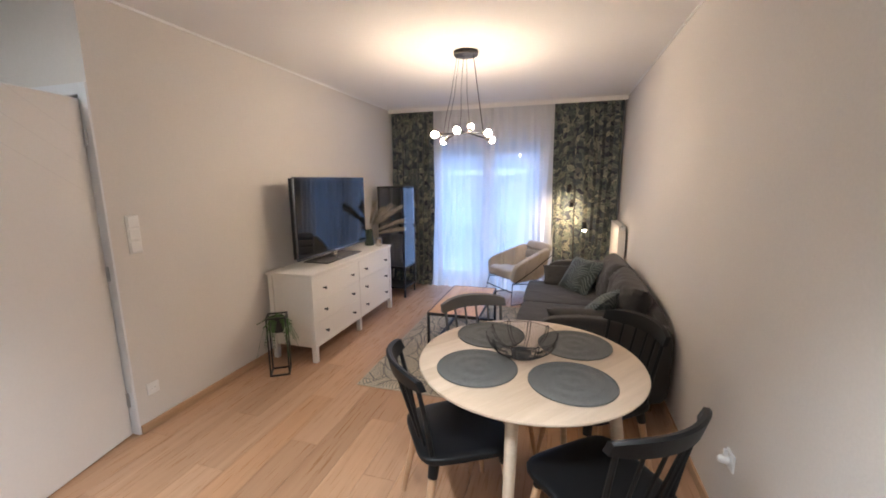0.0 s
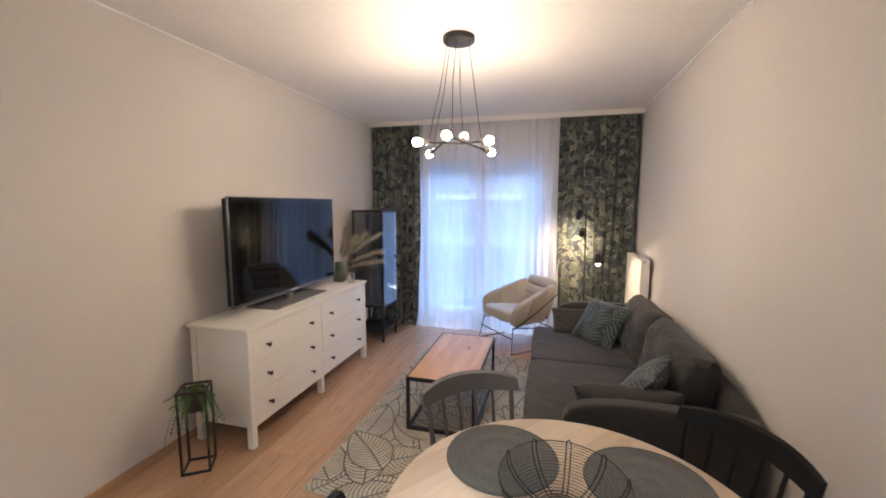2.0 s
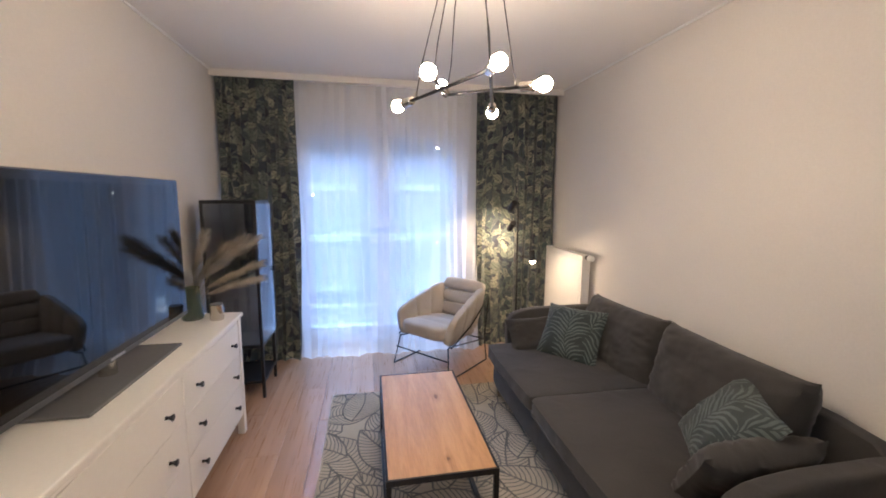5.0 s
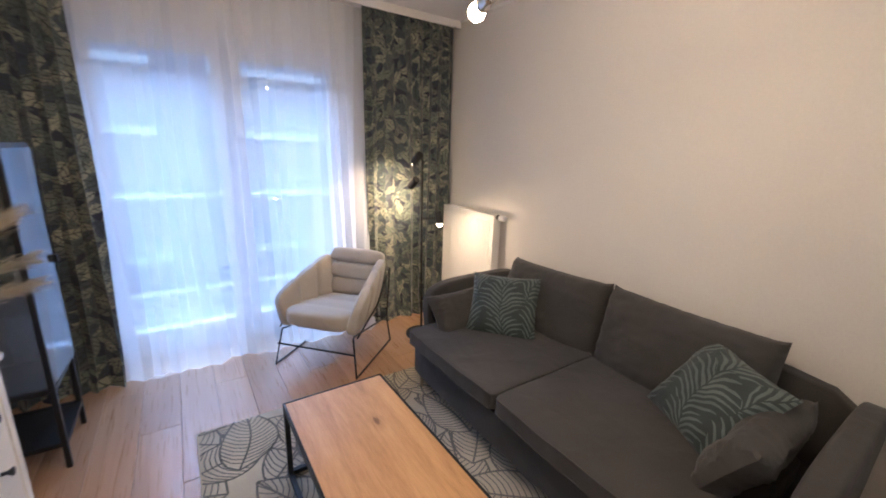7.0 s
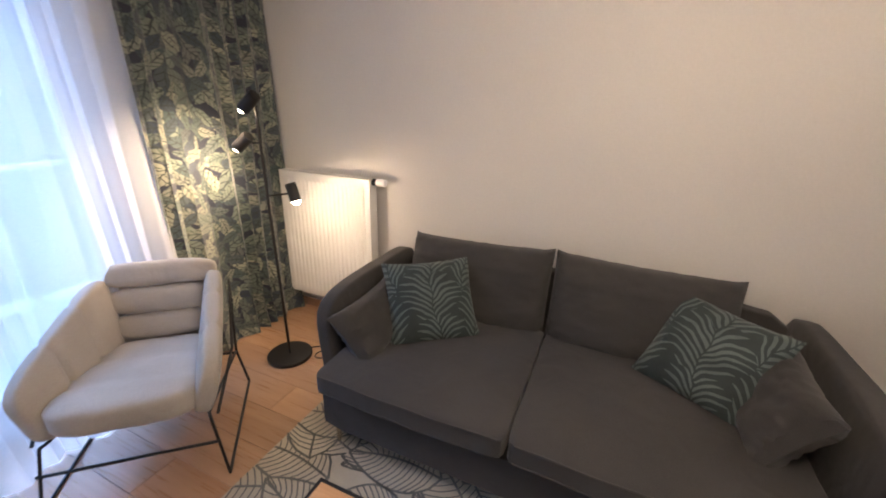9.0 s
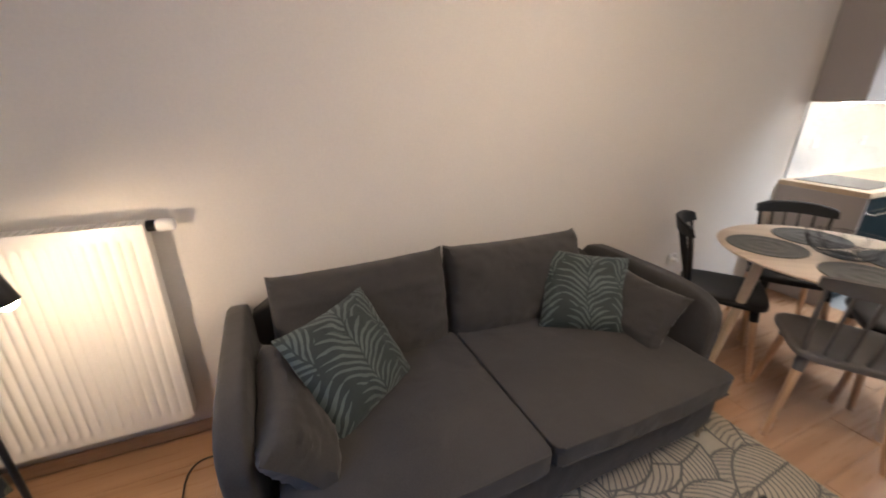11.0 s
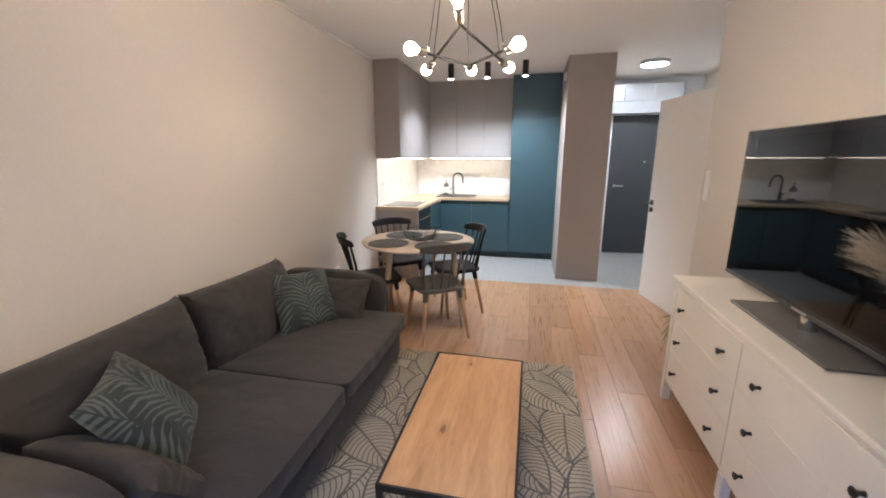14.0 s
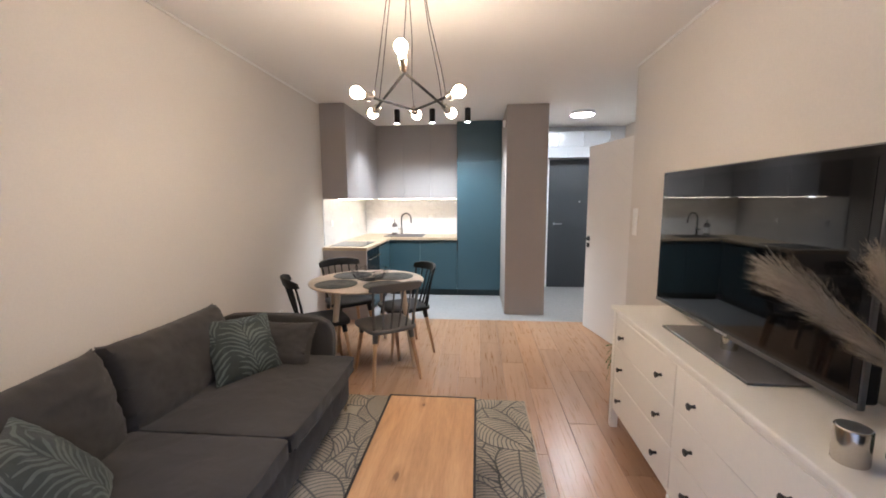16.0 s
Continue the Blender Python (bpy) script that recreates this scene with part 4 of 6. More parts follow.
def glass_cabinet():
    x0, x1, y0, y1, h = -1.13, -0.76, 5.42, 5.805, 1.50
    t = thing("display_cabinet", pose(x0, y0, 0), "black steel display cabinet with smoked glass sides", "cabinet")
    w, d, s = x1 - x0, y1 - y0, 0.022
    for xx in (0, w - s):
        for yy in (0, d - s):
            part("leg", boxed((xx, yy, 0), (xx + s, yy + s, h), 0.002), BLACK_METAL, t)
    for z in (0.12, 0.40, h - s):
        fr = bmesh.new()
        box(fr, (s, 0, z), (w - s, s, z + s))
        box(fr, (s, d - s, z), (w - s, d, z + s))
        box(fr, (0, s, z), (s, d - s, z + s))
        box(fr, (w - s, s, z), (w, d - s, z + s))
        part("rail", fr, BLACK_METAL, t)
    for z in (0.135, 0.41, h - 0.008):
        part("shelf", boxed((s + 0.001, s + 0.001, z - 0.006), (w - s - 0.001, d - s - 0.001, z + 0.004)), BLACK_METAL, t)
    for z in (0.78, 1.13):
        part("glass_shelf", boxed((s + 0.002, s + 0.002, z), (w - s - 0.002, d - s - 0.002, z + 0.006)), SMOKED, t)
    part("side_glass", boxed((s, 0.008, 0.425), (w - s, 0.013, h - s)), SMOKED, t, "smoked glass side")
    part("side_glass", boxed((s, d - 0.013, 0.425), (w - s, d - 0.008, h - s)), SMOKED, t, "smoked glass side")
    part("back_glass", boxed((0.006, s, 0.425), (0.011, d - s, h - s)), SMOKED, t, "smoked glass back")
    ajar = Matrix.Translation((w - 0.010, s, 0)) @ pose(0, 0, 0, 0, 0, -3.2) @ Matrix.Translation((0.010 - w, -s, 0))
    door = part("door", boxed((w - 0.012, s + 0.001, 0.425), (w - 0.006, d - s, h - s), m=ajar), SMOKED, t, "smoked glass door standing slightly ajar")
    part("latch", boxed((w - 0.005, d - 0.05, 0.93), (w + 0.012, d - 0.03, 0.97), 0.002, m=ajar), BLACK_METAL, door)


glass_cabinet()


def plant_stand():
    m = basis((-1.00, 3.075, 0), Vector((0.835, 0.55, 0)), Vector((-0.55, 0.835, 0)), Vector((0, 0, 1)))
    t = thing("plant_stand", m, "slim black metal plant stand beside the dresser", "plant stand")
    s, w, h = 0.012, 0.155, 0.50
    for xx in (0, w - s):
        for yy in (0, w - s):
            part("leg", boxed((xx, yy, 0), (xx + s, yy + s, h)), BLACK_METAL, t)
    for z in (0.0, h - s):
        for lo, hi in (((s, 0, z), (w - s, s, z + s)), ((s, w - s, z), (w - s, w, z + s)), ((0, s, z), (s, w - s, z + s)), ((w - s, s, z), (w, w - s, z + s))):
            part("rail", boxed(lo, hi), BLACK_METAL, t)
    c = m @ Vector((w / 2, w / 2, 0.36))
    p = thing("potted_fern", Matrix.Translation(c), "green trailing fern in a black pot on a stand", "plant")
    part("pot", turned([(0, 0), (0.045, 0), (0.05, 0.005), (0.062, 0.125), (0.058, 0.127), (0.052, 0.11), (0, 0.105)], 20), BLACK_METAL, p)
    part("soil", turned([(0, 0.112), (0.054, 0.108)], 16), SOIL, p)
    part("rim_support", boxed((-0.068, -0.004, -0.006), (0.068, 0.004, 0.0)), BLACK_METAL, p)
    rng = random.Random(5)
    for k in range(26):
        a = rng.uniform(0, 2 * math.pi)
        ln, rise = rng.uniform(0.06, 0.15), rng.uniform(0.005, 0.03)
        drop = rng.uniform(0.10, 0.34) if k % 4 else 0.03
        pts = []
        for i in range(9):
            u = i / 8
            r = 0.03 + min(ln * u, 0.05 + 0.07 * u + ln * u * 0.25)
            pts.append(Vector((r * math.cos(a), r * math.sin(a), 0.115 + rise * math.sin(math.pi * min(u * 1.6, 1)) - drop * u * u)))
        bm = bmesh.new()
        tube(bm, pts, 0.0012, 4)
        for i in range(1, 9):
            for half in (0, 0.5):
                q = pts[i - 1].lerp(pts[i], half)
                d = (pts[i] - pts[i - 1]).normalized()
                for sg in (-1, 1):
                    side = d.cross(Vector((0, 0, 1))).normalized() * sg
                    l2 = 0.020 * (1 - 0.55 * i / 9)
                    tip = q + side * l2 + d * l2 * 0.5 + Vector((0, 0, -0.005))
                    wv = d * 0.0045
                    bm.faces.new([bm.verts.new(v) for v in (q - wv * 0.4, q.lerp(tip, 0.5) - wv, tip, q.lerp(tip, 0.5) + wv)])
        part("frond", bm, FERN, p)


plant_stand()

# ---- switches and sockets ----


def wall_plate(name, m, count, upright, socket, label):
    t = thing(name, m, label, "socket" if socket else "switch")
    p = 0.078
    w, h = (p, p * count) if upright else (p * count, p)
    part("plate", boxed((0, -w / 2, -h / 2), (0.009, w / 2, h / 2), 0.003), WHITE_PLASTIC, t)
    for k in range(count):
        o = (k - (count - 1) / 2) * p
        y, z = (0, o) if upright else (o, 0)
        if socket:
            bm = turned([(0.0, 0.0005), (0.020, 0.0005), (0.0215, 0.003), (0.025, 0.003), (0.025, 0)], 20)
            bmesh.ops.transform(bm, matrix=pose(0.009, y, z, 0, 90, 0), verts=bm.verts[:])
            part("insert", bm, WHITE_PLASTIC, t)
            for dy in (-0.0095, 0.0095):
                part("hole", tubed([(0.0092, y + dy, z), (0.0102, y + dy, z)], 0.0026, 8), BLACK_PLASTIC, t)
        else:
            part("rocker", boxed((0.009, y - 0.031, z - 0.033), (0.0155, y + 0.031, z + 0.033), 0.003), WHITE_PLASTIC, t)


wall_plate("light_switch", pose(XL, 2.365, 1.268), 3, True, False, "white triple light switch on the wall")
wall_plate("power_socket", pose(XL, 2.345, 0.268), 1, True, True, "white power socket on the wall")
wall_plate("power_socket", pose(XR, 2.425, 0.385, 0, 0, 180), 1, False, True, "white power socket on the wall")
plug = thing("power_plug", pose(XR - 0.011, 2.425, 0.385, 0, 0, 180), "white plug adapter pushed into the wall socket", "plug")
bm = turned([(0, 0), (0.019, 0), (0.0195, 0.012), (0.016, 0.030), (0.011, 0.040), (0, 0.041)], 20)
bmesh.ops.transform(bm, matrix=pose(0.001, 0, 0, 0, 90, 0), verts=bm.verts[:])
part("plug_body", bm, WHITE_PLASTIC, plug)
part("tab", boxed((0.006, -0.008, 0.012), (0.022, 0.008, 0.048), 0.003), WHITE_PLASTIC, plug, "white pull tab")

# ---- living area ----
RX0, RX1, RY0, RY1 = -0.255, 1.36, 3.165, 5.36


def almond(c, d, ln, w, bend, n=12):
    """Outline sides and midrib of a leaf from its base c towards d."""
    s = Vector((-d.y, d.x))
    rib, one, two = [], [], []
    for i in range(n + 1):
        u = i / n
        p = c + d * ln * u + s * bend * math.sin(math.pi * u)
        k = w * math.sin(math.pi * u ** 0.8) ** 0.85 if 0 < u < 1 else 0
        rib.append(p)
        one.append(p + s * k)
        two.append(p - s * k)
    return rib, one, two


def rug():
    t = thing("rug", pose(0, 0, 0), "cream woven rug with grey leaf-line pattern", "rug")
    part("ground_weave", boxed((RX0, RY0, 0.0005), (RX1, RY1, 0.010), 0.003), RUG_GROUND, t)
    rng = random.Random(12)
    leaves = []
    for row in range(14):
        for col in range(10):
            c = Vector((RX0 - 0.15 + col * 0.215 + (row % 2) * 0.105 + rng.uniform(-0.04, 0.04), RY0 - 0.3 + row * 0.195 + rng.uniform(-0.04, 0.04)))
            a = rng.choice((0.6, 1.1, 1.57, 2.1, 2.6)) + rng.uniform(-0.25, 0.25)
            leaves.append((c, Vector((math.cos(a), math.sin(a))), rng.uniform(0.42, 0.53), rng.uniform(0.125, 0.155), rng.uniform(-0.05, 0.05)))
    rng.shuffle(leaves)
    shapes = [almond(*lf) for lf in leaves]

    def covered(p, i):
        for c, d, ln, w, bend in leaves[i + 1:]:
            r = p - c
            u = r.dot(d) / ln
            if 0.0 < u < 1.0:
                v = r.dot(Vector((-d.y, d.x))) - bend * math.sin(math.pi * u)
                if abs(v) < w * math.sin(math.pi * u ** 0.8) ** 0.85:
                    return True
        return False

    bm = bmesh.new()

    def stroke(pts, i, wide):
        fine = []
        for a, b in zip(pts, pts[1:]):
            for k in range(3):
                fine.append(a.lerp(b, k / 3))
        fine.append(pts[-1])
        last = None
        for a, b in zip(fine, fine[1:]):
            mid = (a + b) / 2
            if covered(mid, i) or not (RX0 + 0.004 < mid.x < RX1 - 0.004 and RY0 + 0.004 < mid.y < RY1 - 0.004):
                last = None
                continue
            d = (b - a).normalized()
            n = Vector((-d.y, d.x)) * wide / 2
            if last is None:
                last = (bm.verts.new((a.x - n.x, a.y - n.y, 0.0112)), bm.verts.new((a.x + n.x, a.y + n.y, 0.0112)))
            nxt = (bm.verts.new((b.x - n.x, b.y - n.y, 0.0112)), bm.verts.new((b.x + n.x, b.y + n.y, 0.0112)))
            bm.faces.new((last[0], nxt[0], nxt[1], last[1]))
            last = nxt

    for i, (rib, one, two) in enumerate(shapes):
        d, ln, w = leaves[i][1], leaves[i][2], leaves[i][3]
        for pts in (rib, one, two):
            stroke(pts, i, 0.0105)
        for side in (one, two):
            for k in range(0, 10):
                for h in (0.1, 0.75) if k % 2 else (0.4,):
                    u = k + h
                    if u < 0.6:
                        continue
                    a = rib[k].lerp(rib[k + 1], h)
                    e0 = min(u + 1.9, 11.7)
                    e = side[int(e0)].lerp(side[int(e0) + 1], e0 - int(e0))
                    mid = a.lerp(e, 0.5) - d * 0.016
                    stroke([a, a.lerp(mid, 0.5) - d * 0.002, mid, mid.lerp(e, 0.5) - d * 0.002, e], i, 0.0060)
    part("leaf_pattern", bm, RUG_LINE, t, "grey woven leaf outlines", smooth=False)["kind"] = "stuff"
    for x in (RX0, RX1):
        part("hem", boxed((x - 0.004, RY0, 0.001), (x + 0.004, RY1, 0.0115), 0.002), RUG_GROUND, t, "stitched edge")


rug()


def coffee_table():
    x0, x1, y0, y1, h, s = 0.09, 0.572, 3.862, 4.83, 0.392, 0.022
    t = thing("coffee_table", pose(x0, y0, 0.0112), "oak-topped coffee table on a black steel frame", "coffee table")
    w, d = x1 - x0, y1 - y0
    h -= 0.0112
    part("tabletop", boxed((0.011, 0.011, h - 0.024), (w - 0.011, d - 0.011, h), 0.001), OAK, t, "knotty oak board")
    for lo, hi in (((0, 0, h - 0.026), (w, 0.010, h + 0.001)), ((0, d - 0.010, h - 0.026), (w, d, h + 0.001)), ((0, 0.010, h - 0.026), (0.010, d - 0.010, h + 0.001)), ((w - 0.010, 0.010, h - 0.026), (w, d - 0.010, h + 0.001))):
        part("edge_frame", boxed(lo, hi, 0.001), BLACK_METAL, t)
    for xx in (0, w - s):
        for yy in (0, d - s):
            part("leg", boxed((xx, yy, 0), (xx + s, yy + s, h - 0.0265), 0.001), BLACK_METAL, t)
    for lo, hi in (((s, 0, 0), (w - s, s, s)), ((s, d - s, 0), (w - s, d, s)), ((0, s, 0), (s, d - s, s)), ((w - s, s, 0), (w, d - s, s))):
        part("foot_rail", boxed(lo, hi, 0.001), BLACK_METAL, t)


coffee_table()


def sofa():
    y0, y1, xf, xb = 3.275, 5.285, 0.93, 1.94
    t = thing("sofa", pose(0, 0, 0), "charcoal fabric two-seat sofa with slim padded arms", "sofa")
    bm = bmesh.new()
    blob(bm, ((xf + 0.03 + xb) / 2, (y0 + y1) / 2, 0.205), ((xb - xf - 0.03) / 2, (y1 - y0) / 2 - 0.085, 0.105), 22, 20, wrinkle=0.004)
    part("base", bm, SOFA_CLOTH, t)
    for ya, yb, lean in ((y0, y0 + 0.10, -1), (y1 - 0.10, y1, 1)):
        bm = bmesh.new()
        vs = blob(bm, ((1.09 + xb) / 2, (ya + yb) / 2, 0.385), ((xb - 1.09) / 2, 0.05, 0.285), 7, 14, wrinkle=0.003, seed=lean)
        for v in vs:
            k = max(0, (v.co.z - 0.25) / 0.42)
            v.co.y += lean * 0.018 * k
            if v.co.x < 1.4:
                f = (1.4 - v.co.x) / 0.31
                v.co.z -= 0.035 * f * f * max(0, (v.co.z - 0.3) / 0.37)
                v.co.x += 0.09 * (1 - max(0, min(1, (v.co.z - 0.10) / 0.4))) * f * 0.2
        part("arm", bm, SOFA_CLOTH, t)
    bm = bmesh.new()
    blob(bm, (xb - 0.045, (y0 + y1) / 2, 0.39), (0.05, (y1 - y0) / 2 - 0.07, 0.28), 8, 12)
    part("back_panel", bm, SOFA_CLOTH, t)
    ym = 4.345
    for ya, yb, sd in ((y0 + 0.15, ym - 0.004, 1.0), (ym + 0.004, y1 - 0.13, 2.0)):
        bm = bmesh.new()
        mid, half = (ya + yb) / 2, (yb - ya) / 2
        vs = blob(bm, (1.295, mid, 0.386), (0.385, half, 0.048), 26, 44, wrinkle=0.003, seed=sd)
        for v in vs:
            u, f = (v.co.y - mid) / half, (1.295 - v.co.x) / 0.385
            if v.co.z > 0.38:
                v.co.z += 0.014 * (1 - u * u) * (1 - f * f) - 0.007
                tuck = max(0.0, -f) ** 2
                v.co.z += 0.007 * noise.noise(Vector((v.co.x * 4, v.co.y * 11, sd))) * (0.35 + tuck)
            if f > 0.9:
                v.co.x -= 0.010 * (1 - u * u) + 0.006 * noise.noise(Vector((v.co.y * 9, v.co.z * 8, sd)))
        seat = part("seat_cushion", bm, SOFA_CLOTH, t)
        for z in (0.425, 0.347):
            part("piping", tubed([(0.9105 - 0.010 * (1 - k * k), mid + half * k * 0.94, z + 0.002 * math.sin(9 * k + sd)) for k in (q / 12 - 1 for q in range(25))], 0.0035, 6), SOFA_CLOTH, seat, "sewn edge seam")
    for ya, yb, sd, zc, tip in ((3.565, ym + 0.012, 3.0, 0.588, 0.004), (ym + 0.016, 5.135, 4.0, 0.580, -0.012)):
        bm = pillow(yb - ya - 0.004, 0.455, 0.25, 40, sd, 0.006, 0.008, 4.2, 0.40, 0.009)
        for v in bm.verts:
            u, w = v.co.x / ((yb - ya) / 2), v.co.z / 0.2275
            v.co.z += tip * u * max(0.0, w)
            if w > 0.9:
                v.co.z += 0.008 * max(0.0, abs(u) - 0.90) / 0.10
        m = basis((1.745, (ya + yb) / 2, zc), Vector((0, 1, 0)), Vector((-0.972, 0, 0.235)), Vector((0.235, 0, 0.972)))
        bmesh.ops.transform(bm, matrix=m, verts=bm.verts[:])
        part("back_cushion", bm, SOFA_CLOTH, t)
    for x in (1.0, 1.86):
        for y in (3.40, 5.12):
            part("foot", tubed([(x, y, 0.0112 if x < RX1 else 0.0), (x, y, 0.11)], [0.011, 0.014], 12), CHROME, t, "short steel foot")


sofa()


def cushion(name, centre, right, up, w, h, t, mat, label, seed, pinch=0.04, dent=0.0, full=2.6, soft=0.55, crease=0.006):
    """right and up: directions of the cushion's width and height."""
    x, z = Vector(right).normalized(), Vector(up)
    z = (z - x * z.dot(x)).normalized()
    y = z.cross(x)
    bm = pillow(w, h, t, 26, seed, pinch, dent, full, soft, crease)
    ob = part(name, bm, mat)
    ob.matrix_basis = basis(centre, x, y, z)
    return tagged(ob, label, "cushion", "cushions on the sofa")


def corners(a, b, c, d):
    """Centre, right and up from four corners: top-left, top-right, bottom-right, bottom-left."""
    a, b, c, d = (Vector(p) for p in (a, b, c, d))
    return (a + b + c + d) / 4, (b - a + c - d) / 2, (a - d + b - c) / 2


for pts, seed in (((( 1.431, 5.114, 0.713), (1.679, 4.774, 0.727), (1.502, 4.648, 0.405), (1.239, 4.958, 0.405)), 3.0), (((1.714, 3.808, 0.748), (1.546, 3.452, 0.690), (1.323, 3.608, 0.41), (1.561, 3.934, 0.42)), 6.0)):
    c, r, u = corners(*pts)
    cushion("throw_cushion", c + Vector((-0.02, 0.0, 0.012)), r, u, r.length * 1.08, u.length * 1.08, 0.15, PALM, "dark green velvet cushion with palm-leaf pattern", seed)
for pts, seed, name in ((((1.58, 5.16, 0.635), (1.085, 5.17, 0.585), (1.05, 5.02, 0.405), (1.54, 5.0, 0.425)), 9.0, "side_cushion"), (((1.15, 3.455, 0.645), (1.66, 3.43, 0.665), (1.64, 3.585, 0.425), (1.18, 3.575, 0.415)), 11.0, "side_cushion")):
    c, r, u = corners(*pts)
    cushion(name, c, r, u, r.length * 1.05, u.length * 1.14, 0.155, SOFA_CLOTH, "plain charcoal cushion against the sofa arm", seed, 0.035, 0.012, 3.6, 0.45, 0.010)


def armchair():
    f = Vector((-0.745, -0.667, 0))
    l = Vector((-f.y, f.x, 0))
    m = basis((0.68, 5.86, 0), l * -1, f * -1, Vector((0, 0, 1)))
    t = thing("armchair", m, "beige channel-stitched armchair on a black wire frame", "armchair")
    # local: x across, -y to the front
    shell = {"fl": Vector((-0.315, -0.26, 0.50)), "bl": Vector((-0.235, 0.37, 0.70)), "fl0": Vector((-0.25, -0.27, 0.285)), "bl0": Vector((-0.19, 0.26, 0.30))}
    bm = bmesh.new()
    vs = blob(bm, (0, -0.02, 0.345), (0.255, 0.295, 0.075), 4.5, 16, wrinkle=0.008, seed=2)
    for v in vs:
        v.co.z += 0.035 * max(0, -v.co.y / 0.3) - 0.03 * max(0, v.co.y / 0.3)
        for g in (-0.13, 0.05):
            v.co.z -= 0.012 * math.exp(-((v.co.y - g) / 0.022) ** 2) * (1 if v.co.z > 0.33 else 0)
    part("seat", bm, BEIGE_CLOTH, t)
    for k, (z, h2) in enumerate(((0.44, 0.065), (0.555, 0.065), (0.675, 0.06))):
        bm = bmesh.new()
        yb = 0.27 + 0.10 * (z - 0.36) / 0.35
        blob(bm, (0, 0, 0), (0.205 + 0.02 * k, 0.05, h2), 3.6, 12, pose(0, yb, z, -18, 0, 0), 0.004, k)
        part("back_channel", bm, BEIGE_CLOTH, t)
    for sx in (-1, 1):
        bm = bmesh.new()
        vs = blob(bm, (0, 0, 0), (1, 1, 1), 5.0, 26)
        for v in vs:
            a, b, thick = (v.co.y + 1) / 2, (v.co.z + 1) / 2, v.co.x
            lo, hi = shell["fl0"].lerp(shell["bl0"], a), shell["fl"].lerp(shell["bl"], a)
            up = (hi - lo).normalized()
            out = (shell["bl"] - shell["fl"]).normalized().cross(up).normalized()
            seam = sum(math.exp(-((a - g) / 0.022) ** 2) for g in (0.34, 0.66))
            q = lo.lerp(hi, b) + up * (0.03 * (b - 0.5) - 0.006 * seam * (b > 0.9)) + out * thick * 0.046 * (1 - 0.42 * seam) * (0.85 + 0.15 * math.sin(math.pi * b))
            v.co = Vector((sx * q.x, q.y, q.z))
        part("arm", bm, BEIGE_CLOTH, t)
    bm = bmesh.new()
    blob(bm, (0, 0, 0), (0.215, 0.022, 0.24), 6, 8, pose(0, 0.335, 0.49, -16, 0, 0))
    part("back_shell", bm, BEIGE_CLOTH, t)
    r = 0.0065
    for sx in (-1, 1):
        fr = bmesh.new()
        tube(fr, [(sx * 0.275, -0.255, 0.27), (sx * 0.315, -0.30, 0.008), (sx * 0.315, 0.30, 0.008), (sx * 0.27, 0.335, 0.19), (sx * 0.262, -0.22, 0.268), (sx * 0.275, -0.255, 0.27)], r)
        part("leg_loop", fr, BLACK_METAL, t)
        part("side_bar", tubed([(sx * 0.30, -0.245, 0.275), (sx * 0.335, 0.0, 0.42), (sx * 0.29, 0.36, 0.60), (sx * 0.27, 0.335, 0.19)], r), BLACK_METAL, t)
    part("cross_bar", tubed([(-0.30, -0.28, 0.165), (0.30, -0.28, 0.165)], r), BLACK_METAL, t)
    part("cross_bar", tubed([(-0.27, 0.32, 0.19), (0.27, 0.32, 0.19)], r), BLACK_METAL, t)


armchair()


